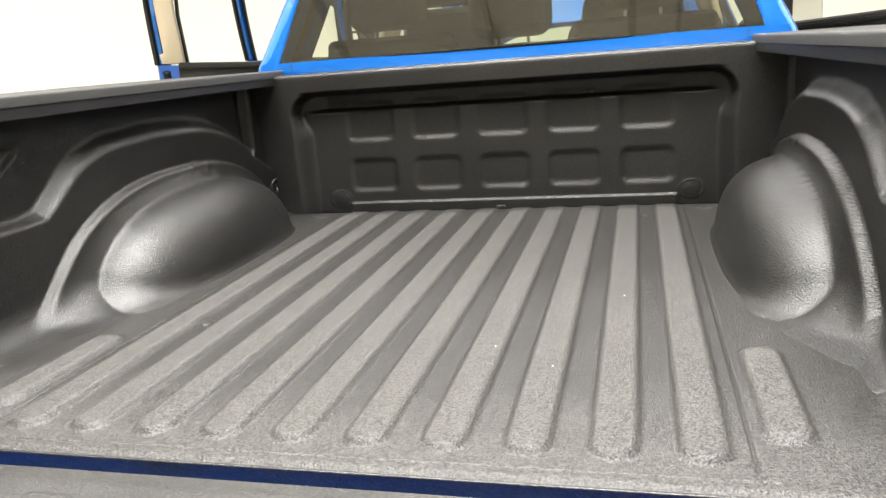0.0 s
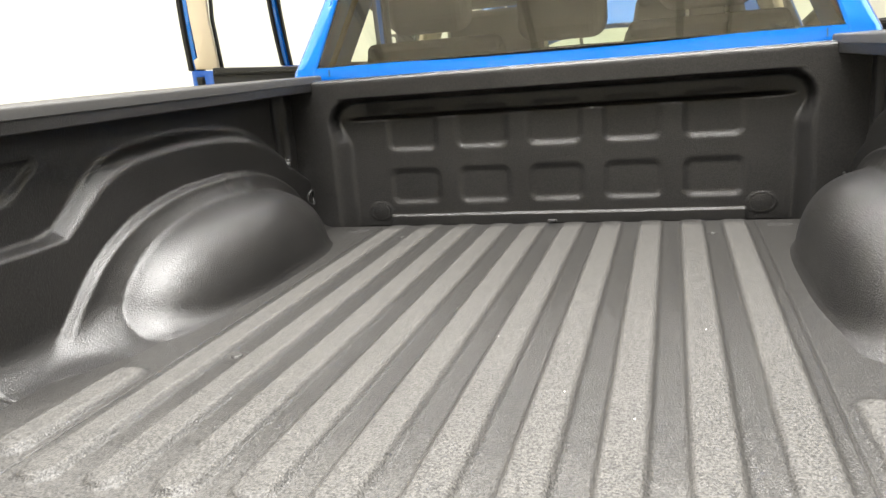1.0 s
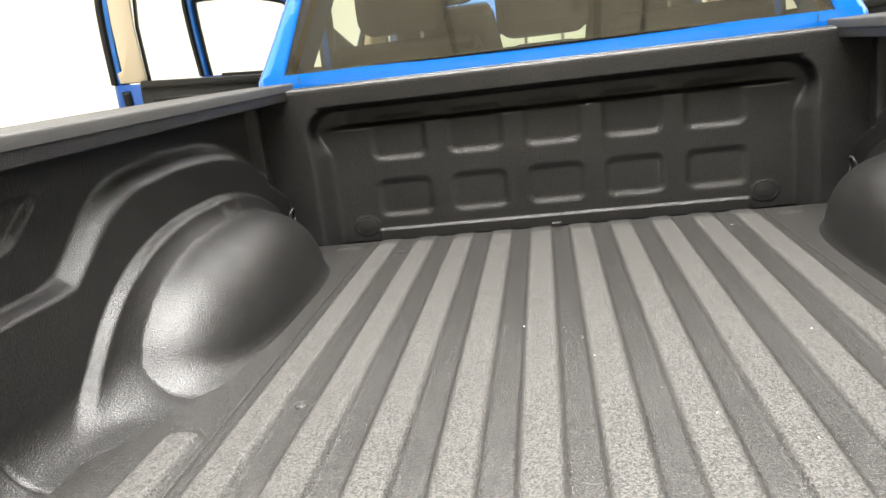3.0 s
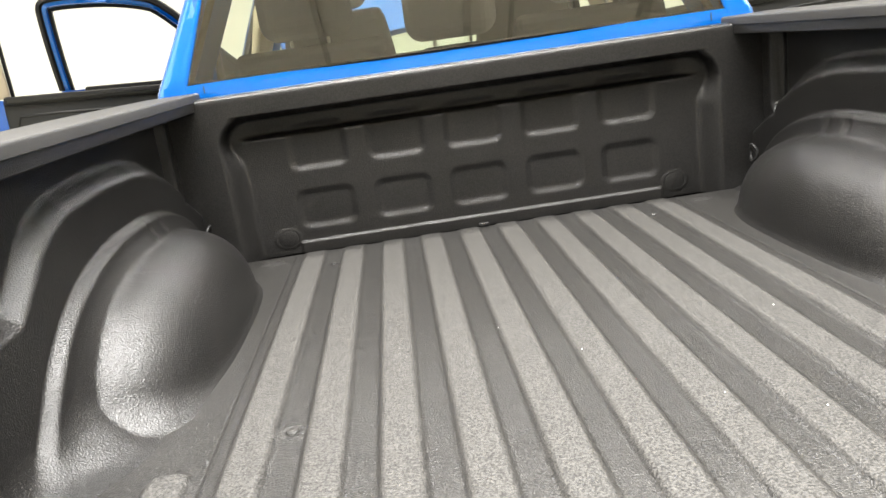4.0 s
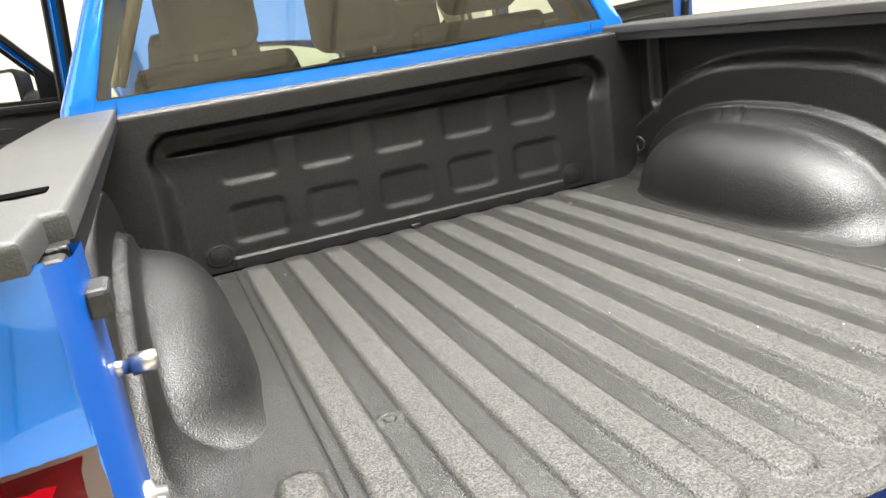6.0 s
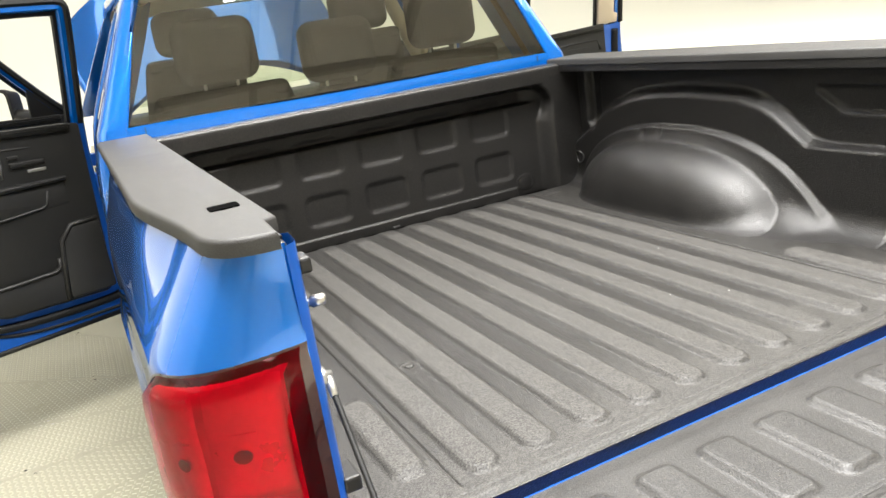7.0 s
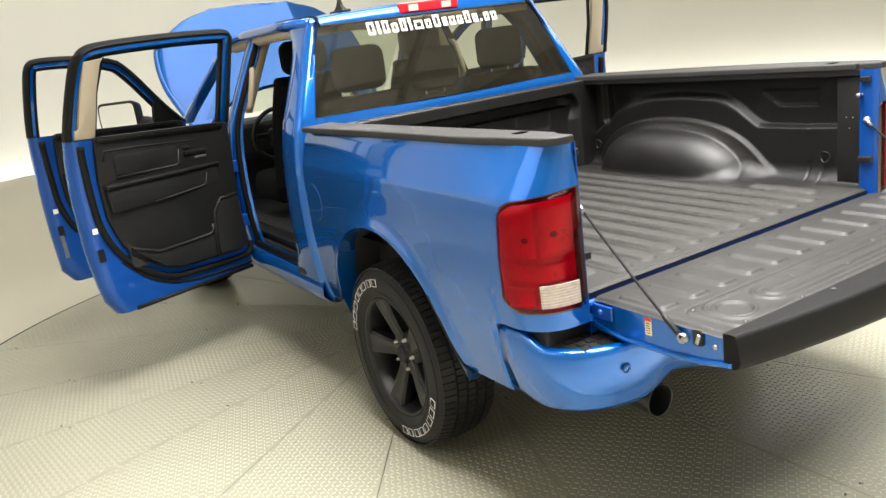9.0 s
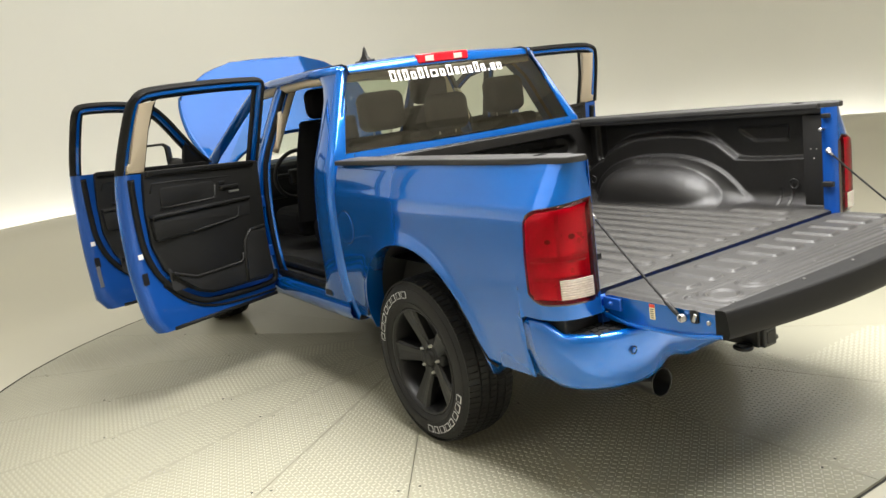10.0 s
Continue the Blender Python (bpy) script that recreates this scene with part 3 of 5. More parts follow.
for s in (-1, 1):
    side = part("box_side", grid("box_side", s * OX, OY, OZ, flip=s < 0), BLUE, truck, "glossy blue box side with wheel arch")
    # inner lip of the arch and front return
    lip = np.stack([OX[0], OX[0] - 0.035, OX[0] - 0.10]), np.stack([OY[0]] * 3), np.stack([OZ[0], OZ[0] - 0.004, OZ[0] + 0.02])
    part("arch_lip", grid("arch_lip", s * lip[0], lip[1], lip[2]), BLUE, side)
    fr = np.stack([OX[:, 0], OX[:, 0] - 0.08]), np.stack([OY[:, 0], OY[:, 0] + 0.004]), np.stack([OZ[:, 0]] * 2)
    part("front_return", grid("front_return", s * fr[0], fr[1], fr[2]), BLUE, side)
    # fuel filler door
    if s < 0:
        pts = [(1.665 + 0.088 * math.cos(a), 1.035 + 0.088 * math.sin(a)) for a in np.linspace(0, 2 * math.pi, 40)[:-1]]
        part("fuel_door", prism(pts, 0, 0.0022, lambda y, z, d: Vector((-(outer_x(z) - flare(y) + 0.0012 + d), y, z)), 0.0015), BLUE, side, "round fuel filler door")
        gap = [(-(outer_x(1.035 + 0.0905 * math.sin(a)) - flare(1.665 + 0.0905 * math.cos(a)) + 0.0006), 1.665 + 0.0905 * math.cos(a), 1.035 + 0.0905 * math.sin(a)) for a in np.linspace(0, 2 * math.pi, 40)[:-1]]
        part("fuel_door_gap", tube(gap, 0.0016, 6, closed=True), DARK, side)
    # wheel liner and a dark well behind
    w = np.linspace(0.17, math.pi - 0.17, 30)
    wy, wz = AY + (AR + 0.012) * np.cos(w), AZ + (AR + 0.012) * np.sin(w)
    part("wheel_liner", grid("wheel_liner", np.stack([np.full(30, s * 0.95), np.full(30, s * 0.735)]), np.stack([wy, wy]), np.stack([wz, wz]), flip=s > 0), DARK, truck, "black wheel well liner")
    part("wheel_liner", prism([(AY + (AR + 0.012) * math.cos(t), AZ + (AR + 0.012) * math.sin(t)) for t in np.linspace(0.17, math.pi - 0.17, 30)], 0.725, 0.735, lambda a, b, d, s=s: Vector((s * d, a, b))), DARK, truck, "black wheel well liner")
    # mud edge strip behind the wheel
    strip = [(s * (outer_x(z) + 0.010), y, z) for y, z in ((0.62, 0.80), (0.565, 0.71), (0.52, 0.61), (0.49, 0.545), (0.44, 0.525))]
    part("arch_edge_strip", tube(strip, 0.007, 6), RUBBER, side, "black rubber edge behind the wheel")
    # rear post
    post = [(0.797, -0.036), (0.785, -0.028), (0.779, -0.015), (0.776, 0.030), (0.800, 0.036), (0.812, 0.05), (0.815, 0.12)]
    zz = np.array([0.74, 0.80, 0.86, 1.0, 1.2, 1.32, 1.366])
    PXm = np.array([[s * p[0]] * len(zz) for p in post])
    PYm = np.array([[p[1]] * len(zz) for p in post])
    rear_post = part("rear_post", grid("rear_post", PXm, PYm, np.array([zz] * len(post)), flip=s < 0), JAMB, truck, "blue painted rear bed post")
    part("post_cap", block(s * 0.806, 0.040, 1.356, 0.040, 0.080, 0.012, 0.005), PLASTIC, rear_post)
    part("latch_pin", revolve([(0.0001, -0.030), (0.0075, -0.030), (0.0085, -0.026), (0.0085, -0.010), (0.006, -0.010), (0.006, 0.004), (0.016, 0.004), (0.016, 0.010)][::-1] if s > 0 else [(0.0001, 0.030), (0.0075, 0.030), (0.0085, 0.026), (0.0085, 0.010), (0.006, 0.010), (0.006, -0.004), (0.016, -0.004), (0.016, -0.010)], 18, "X", (s * 0.776, 0.022, 1.266)), CHROME, rear_post, "steel striker pin")
    part("bracket", block(s * 0.772, 0.004, 1.328, 0.018, 0.040, 0.022, 0.004), PLASTIC, rear_post)
    part("bracket", block(s * 0.770, 0.002, 1.005, 0.026, 0.055, 0.024, 0.004), PLASTIC, rear_post)
    part("cable_stud", revolve([(0.0001, s * -0.012), (0.006, s * -0.012), (0.008, s * -0.004), (0.014, s * -0.002), (0.014, s * 0.004)], 16, "X", (s * 0.775, 0.0, 1.165)), STEEL, rear_post)

    # tail lamp wrapped round the corner

    def lamp_sheet(p0, p1, z0, z1, off, name, n=18, m=14, rp=0.0, rz=0.0, puff=0.0):
        P, V = np.meshgrid(np.linspace(0, 1, n) ** (1.6 if rp else 1.0) * (p1 - p0) + p0, np.linspace(0, 1, m))
        V = V + 0 * P
        P = P + 0.05 * np.clip((z0 + (z1 - z0) * V - 0.86) / 0.36, 0, 1) * (1 - P)
        cut = rz * (1 - np.sqrt(1 - np.clip(1 - (P - p0) / max(rp, 1e-6), 0, 1) ** 2))
        lo_, hi_ = z0 + cut, z1 - cut + 0.030 * (P - 0.5) * (z1 > 1.15)
        Zm = lo_ + (hi_ - lo_) * V
        X, Y = outer(np.full_like(P, 0.160), Zm, P)
        # push out along the plan normal
        dX, dY = np.gradient(X, axis=1), np.gradient(Y, axis=1)
        ln = np.hypot(dX, dY) + 1e-9
        edge = np.minimum.reduce([(P - p0) / (p1 - p0), (p1 - P) / (p1 - p0), V, 1 - V])
        o = off * (1 - (1 - np.clip(edge / 0.03, 0, 1)) ** 2) + puff * np.sqrt(np.clip(edge * 2, 0, 1))
        if name == "reverse_lens":
            o = o + 0.0012 * np.sin(Zm * 700) * (edge > 0.03)
        nx, ny = -dY / ln, dX / ln
        return grid(name, s * (X + nx * o), Y + ny * o, Zm, flip=s > 0)

    def lamp_spot(p, z, rp, rz, off, name, mat, label=""):
        rr_, aa_ = np.meshgrid(np.linspace(0.001, 1, 6), np.linspace(0, 2 * math.pi, 25))
        P, Zm = p + rp * rr_ * np.cos(aa_), z + rz * rr_ * np.sin(aa_)
        X, Y = outer(np.full_like(P, 0.160), Zm, P)
        X2, Y2 = outer(np.full_like(P, 0.160), Zm, P + 0.002)
        ln = np.hypot(X2 - X, Y2 - Y) + 1e-9
        part(name, grid(name, s * (X - (Y2 - Y) / ln * off), Y + (X2 - X) / ln * off, Zm, flip=s > 0), mat, rim, label)

    rim = part("tail_lamp", lamp_sheet(0.030, 1.0, 0.855, 1.222, 0.006, "tail_lamp", 30, 14, 0.22, 0.050), DARKRED, truck, "red wrap-round tail lamp in a dark rim")
    part("lamp_reflector", lamp_sheet(0.055, 0.972, 0.866, 1.214, 0.0072, "lamp_reflector", 26, 20, 0.20, 0.045), LAMPDEEP, rim, "silver reflector behind the lens")
    for p0, p1, z0, z1 in ((0.11, 0.525, 1.030, 1.204), (0.545, 0.93, 1.030, 1.208), (0.11, 0.93, 0.958, 1.026), (0.11, 0.47, 0.876, 0.953)):
        part("reflector_bowl", lamp_sheet(p0, p1, z0, z1, 0.0076, "reflector_bowl", 18, 14, 0, 0, 0.0050), LAMPBACK, rim, "bright pressed bowl behind the lens")
    lamp_spot(0.40, 1.098, 0.040, 0.009, 0.0138, "bulb", BULBM, "dull bulb behind the lens")
    lamp_spot(0.72, 1.110, 0.042, 0.010, 0.0138, "bulb", BULBM, "dull bulb behind the lens")
    for p0, p1, z0, z1 in ((0.14, 0.30, 1.118, 1.122), (0.34, 0.46, 1.128, 1.131), (0.66, 0.80, 1.140, 1.143)):
        part("reflector_step", lamp_sheet(p0, p1, z0, z1, 0.0130, "reflector_step", 10, 5), LAMPBACK, rim)
    part("lens", lamp_sheet(0.042, 0.988, 0.860, 1.219, 0.0155, "lens", 30, 20, 0.205, 0.047), RED, rim, "glossy red lens")
    part("reverse_lens", lamp_sheet(0.50, 0.945, 0.880, 0.956, 0.0185, "reverse_lens", 24, 60), CLEARLENS, rim, "clear reversing lens")
# underbody
part("underbody", block(0, 2.3, 0.62, 1.5, 4.8, 0.14, 0.02), DARK, truck, "dark chassis under the body")
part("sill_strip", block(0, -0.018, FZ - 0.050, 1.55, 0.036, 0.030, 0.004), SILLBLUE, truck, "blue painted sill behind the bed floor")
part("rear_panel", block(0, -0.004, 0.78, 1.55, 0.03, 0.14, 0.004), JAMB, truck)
part("sill_clip", block(-0.24, -0.026, FZ - 0.033, 0.10, 0.012, 0.006, 0.001), PLASTIC, truck)

# bumper
def bumper_line():
    """The bumper's outline from above."""
    a = np.linspace(0, 1, 30) * math.pi / 2
    x = np.concatenate([0.50 + 0.488 * np.cos(a) ** 0.62, np.linspace(0.46, 0, 10)])
    y = np.concatenate([0.185 - 0.365 * np.sin(a) ** 0.62, np.full(10, -0.18) - 0.02 * np.linspace(0, 1, 10)])
    x = np.concatenate([x, -x[::-1][1:]])
    y = np.concatenate([y, y[::-1][1:]])
    return x, y


bx, by = bumper_line()
bn = len(bx)
low = 0.528 + 0.035 * sstep((0.62 - np.abs(bx)) / 0.25) + 0.055 * np.exp(-((np.abs(bx) - 0.585) / 0.075) ** 2)
low += 0.02 * sstep((by - 0.02) / 0.15)
topz = 0.750 + 0.038 * sstep((by + 0.01) / 0.09) + 0.034 * sstep((0.60 - np.abs(bx)) / 0.08)
rows = []
for f, inset in ((0.06, 0.085), (0.0, 0.060), (0.0, 0.042), (0.015, 0.034), (0.06, 0.027), (0.12, 0.021), (0.5, 0.0), (0.88, -0.003), (0.95, 0.001), (0.985, 0.005), (1.0, 0.011), (1.0, 0.026), (0.985, 0.031), (0.86, 0.034)):
    k = 1 - inset / 0.9
    gx, gy, gz = bx * k, 0.2 + (by - 0.2) * (1 - inset / 0.4), low + (topz - low) * f
    # returns at the two ends
    gx = np.concatenate([[gx[0] - 0.055, gx[0] - 0.010], gx, [gx[-1] + 0.010, gx[-1] + 0.055]])
    gy = np.concatenate([[gy[0] + 0.010, gy[0] + 0.008], gy, [gy[-1] + 0.008, gy[-1] + 0.010]])
    gz = np.concatenate([[gz[0], gz[0]], gz, [gz[-1], gz[-1]]])
    rows.append((gx, gy, gz))
bumper = part("bumper", grid("bumper", np.array([r[0] for r in rows]), np.array([r[1] for r in rows]), np.array([r[2] for r in rows])), BLUE, truck, "body-coloured wrap-round rear bumper")
for s in (-1, 1):
    poly = rounded([(0.56, -0.128), (0.895, -0.120), (0.942, -0.01), (0.93, 0.06), (0.56, 0.06)], [0.03, 0.08, 0.05, 0.02, 0.02])
    pad = part("step_pad", prism(poly, 0.722, 0.747, lambda a, b, d, s=s: Vector((s * a, b, d)), 0.008), PLASTIC, bumper, "black studded step pad")
    bm = bmesh.new()
    for i in range(7):
        for j in range(3):
            m4 = Matrix.LocRotScale((s * (0.66 + i * 0.036 + 0.018 * (j % 2)), -0.095 + j * 0.04, 0.7485), None, (0.024, 0.026, 0.004))
            bmesh.ops.create_cube(bm, size=1, matrix=m4)
    part("studs", bm, PLASTIC, pad)
    part("sensor", revolve([(0.0001, -0.002), (0.012, -0.002), (0.0125, 0.0)], 20, "Y", (s * 0.78, -0.167, 0.675)), BLUE, bumper, "round parking sensor")
    part("sensor_ring", revolve([(0.0135, 0.0), (0.0150, -0.0015), (0.0165, 0.0)], 20, "Y", (s * 0.78, -0.166, 0.675)), DARK, bumper)
# dark blocks stand in for the shade between box and bumper
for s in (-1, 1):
    part("gap_shade", block(s * 0.845, 0.085, 0.765, 0.19, 0.16, 0.11, 0.01), DARK, truck, "dark block standing in for shade between box and bumper")
# exhaust and tow hitch
exhaust = part("exhaust_tip", revolve([(0.044, 0.25), (0.047, 0.0), (0.0545, -0.01), (0.056, -0.12), (0.0565, -0.126), (0.055, -0.128), (0.052, -0.122), (0.050, 0.2), (0.0001, 0.2)], 36, "Y", (-0.60, 0.005, 0.482)), RIM, truck, "dark steel exhaust tip")
hitch = part("tow_hitch", block(-0.03, -0.01, 0.515, 0.10, 0.34, 0.085, 0.008), PLASTIC, truck, "black tow hitch receiver")
bm = block(-0.03, -0.185, 0.515, 0.082, 0.035, 0.082, 0.008)
part("receiver_collar", bm, PLASTIC, hitch)
part("receiver_hole", block(-0.03, -0.204, 0.515, 0.052, 0.004, 0.052, 0.002), DARK, hitch)
for s in (-1, 1):
    loop = [(-0.03 + s * (0.085 + 0.026 * math.cos(t)), -0.13 + 0.034 * math.sin(t), 0.48) for t in np.linspace(0, 2 * math.pi, 16)[:-1]]
    part("chain_loop", tube(loop, 0.010, 8, closed=True), PLASTIC, hitch)
part("hitch_tube", block(0.0, 0.06, 0.52, 1.0, 0.07, 0.07, 0.01), PLASTIC, hitch)


# ---- the truck: tailgate, open ----
GZ = 0.876


def gate_top(x, y):
    z = np.full_like(x, GZ)
    for k in range(12):
        c = -0.704 + 0.128 * k
        d = box_sd(x, y, c, -0.197, 0.042, 0.097, 0.022)
        z += 0.010 * sstep(-d / 0.015 + 0.1)
    d = box_sd(x, y, 0, -0.430, 0.715, 0.100, 0.035)
    z += 0.0035 * sstep(-d / 0.003)
    z -= 0.006 * np.exp(-(d / 0.0030) ** 2)
    e = box_sd(x, y, 0, -0.430, 0.680, 0.076, 0.06)
    z += 0.006 * np.exp(-(e / 0.006) ** 2)
    for s in (-1, 1):
        q = np.hypot(x - s * 0.615, y + 0.432)
        z += 0.006 * np.exp(-((q - 0.056) / 0.007) ** 2) - 0.002 * sstep((0.050 - q) / 0.006)
    for h, hx in ((0.050, 0.50), (0.022, 0.46)):
        e = box_sd(x, y, 0, -0.430, hx, h, h)
        z += 0.0065 * np.exp(-(e / 0.006) ** 2)
    z -= 0.008 * sstep((y + 0.075) / 0.045) * 0.6
    z -= 0.012 * sstep((np.abs(x) - 0.752) / 0.02)
    return z


xs = np.unique(np.round(np.concatenate([np.arange(-0.772, 0.7721, 0.0052), [-0.772, 0.772]]), 5))
ys = np.concatenate([np.arange(-0.548, -0.255, 0.0042), np.arange(-0.25, -0.034, 0.006), [-0.0325]])
GX, GY = np.meshgrid(xs, ys)
tailgate = part("tailgate", prism([(-0.035, 0.862), (-0.548, 0.866), (-0.548, 0.792), (-0.47, 0.772), (-0.30, 0.765), (-0.15, 0.766), (-0.05, 0.785)],
                                  -0.768, 0.768, lambda a, b, d: Vector((d, a, b))), BLUE, truck, "tailgate lowered flat, blue with a black liner", sharp=30)
part("gate_liner", grid("gate_liner", GX, GY, gate_top(GX, GY), flip=False), GATELINER, tailgate, "moulded black liner with rows of slots")
for s in (-1, 1):
    # pressed side flange
    poly = [(-0.03, 0.800), (-0.03, 0.775), (-0.14, 0.762), (-0.30, 0.762), (-0.45, 0.772), (-0.545, 0.790), (-0.545, 0.803), (-0.44, 0.784), (-0.30, 0.774), (-0.14, 0.774)]
    part("flange", prism(poly, 0.768, 0.781, lambda a, b, d, s=s: Vector((s * d, a, b)), 0.004), BLUE, tailgate)
    part("hinge_plate", block(s * 0.774, -0.075, 0.833, 0.012, 0.085, 0.046, 0.004), JAMB, tailgate)
    part("hinge_bolt", revolve([(0.0001, s * 0.012), (0.007, s * 0.011), (0.009, s * 0.002), (0.009, 0)], 14, "X", (s * 0.779, -0.072, 0.835)), JAMB, tailgate)
    part("hinge_pin", revolve([(0.0001, s * 0.02), (0.012, s * 0.018), (0.013, 0), (0.013, -s * 0.03)], 16, "X", (s * 0.775, -0.008, 0.842)), JAMB, tailgate)
    part("latch_pocket", prism(rounded([(-0.420, 0.868), (-0.420, 0.822), (-0.452, 0.822), (-0.452, 0.868)], 0.010), 0.768, 0.7745, lambda a, b, d, s=s: Vector((s * d, a, b))), DARK, tailgate, "dark latch opening")
    part("latch", block(s * 0.7765, -0.440, 0.842, 0.006, 0.012, 0.030, 0.002, rot=(20, 0, 0)), CHROME, tailgate, "bright steel latch")
    part("screw", revolve([(0.0001, s * 0.005), (0.005, s * 0.0045), (0.008, s * 0.002), (0.0085, 0)], 16, "X", (s * 0.769, -0.489, 0.831)), STEEL, tailgate)
    part("cable_washer", revolve([(0.0001, s * 0.014), (0.006, s * 0.014), (0.007, s * 0.008), (0.0135, s * 0.007), (0.014, s * 0.003), (0.014, 0)], 18, "X", (s * 0.769, -0.388, 0.832)), STEEL, tailgate, "steel cable stud")
    cable = [Vector((s * 0.770, 0.0, 1.165)).lerp(Vector((s * 0.781, -0.388, 0.834)), t) for t in np.linspace(0, 1, 14)]
    for i, p in enumerate(cable):
        p.z -= 0.006 * math.sin(i / 13 * math.pi)
    cb = part("support_cable", tube(cable, 0.0042, 8), RUBBER, tailgate, "black coated steel support cable")
    d = (cable[-1] - cable[-3]).normalized()
    part("cable_sleeve", tube([cable[-1] - d * 0.085, cable[-1] - d * 0.075, cable[-1] - d * 0.02, cable[-1] - d * 0.012], [0.005, 0.008, 0.008, 0.005], 10), PLASTIC, cb)
    part("cable_eye", tube([cable[-1] + Vector((s * 0.002, 0.012 * math.cos(t), 0.012 * math.sin(t))) for t in np.linspace(0, 2 * math.pi, 14)[:-1]], 0.003, 6, closed=True), STEEL, cb)
    part("cable_sleeve", tube([cable[0], cable[0] + (cable[1] - cable[0]) * 0.8], [0.007, 0.006], 10), STEEL, cb)
lab = part("warning_label", prism(rounded([(-0.243, 0.858), (-0.243, 0.803), (-0.268, 0.803), (-0.268, 0.858)], 0.003), 0.7684, 0.7692, lambda a, b, d: Vector((-d, a, b))), LABELM, tailgate, "pale yellow warning label with a red head")
part("label_head", prism([(-0.2435, 0.8575), (-0.2435, 0.846), (-0.2675, 0.846), (-0.2675, 0.8575)], 0.7692, 0.7697, lambda a, b, d: Vector((-d, a, b))), LABELR, lab)
for i in range(5):
    part("text_bar", prism([(-0.247, 0.841 - i * 0.0075), (-0.247, 0.838 - i * 0.0075), (-0.262 + 0.002 * (i % 2), 0.838 - i * 0.0075), (-0.262, 0.841 - i * 0.0075)], 0.7692, 0.7696, lambda a, b, d: Vector((-d, a, b))), DARK, lab)
# moulded end cap, bowed towards the middle
ex = np.linspace(-0.775, 0.775, 40)
bow = 0.075 * (1 - (ex / 0.775) ** 2)
sec = [(-0.520, 0.8815), (-0.545, 0.8835), (-0.556, 0.882), (-0.561, 0.874), (-0.567, 0.845), (-0.572, 0.81), (-0.566, 0.793), (-0.550, 0.786), (-0.52, 0.786)]
CX = np.array([ex] * len(sec))
CYm = np.array([a - bow * (1 if a < -0.53 else 0.15) * (1.0) for a, b in sec])
CZ = np.array([b - 0.012 * (bow / 0.075) * (b < 0.85) for a, b in sec])
cap = part("end_cap", grid("end_cap", CX, CYm, CZ), CAPM, tailgate, "black moulded cap along the tailgate edge")
for s in (-1, 1):
    part("cap_side", prism(sec, 0, 0.004, lambda a, b, d, s=s: Vector((s * (0.771 + d), a, b))), CAPM, cap)
for x, y in ((-0.69, -0.352), (-0.67, -0.510), (-0.295, -0.389), (-0.117, -0.458), (0.14, -0.389), (-0.433, -0.517), (0.30, -0.517), (0.55, -0.517), (-0.34, -0.551), (-0.05, -0.562), (0.28, -0.55)):
    zt = float(gate_top(np.array([x]), np.array([max(y, -0.546)]))[0]) if y > -0.52 else 0.8835
    part("liner_screw", revolve([(0.0001, 0.0035), (0.004, 0.0032), (0.008, 0.0015), (0.0088, -0.001)], 16, "Z", (x, y, zt)), DULL, tailgate, "dark flush screw")


# ---- the truck: cab ----
KZ = [0.46, 0.50, 0.62, 0.80, 1.00, 1.20, 1.32, 1.40, 1.50, 1.65, 1.80, 1.87]
KX = [0.90, 0.925, 0.955, 0.972, 0.976, 0.966, 0.950, 0.930, 0.885, 0.818, 0.750, 0.712]


def cab_x(z):
    return np.interp(z, KZ, KX)


def rear_y(z):
    return 1.800 + 0.155 * np.clip((np.asarray(z) - 1.40) / 0.46, 0, 1.2)


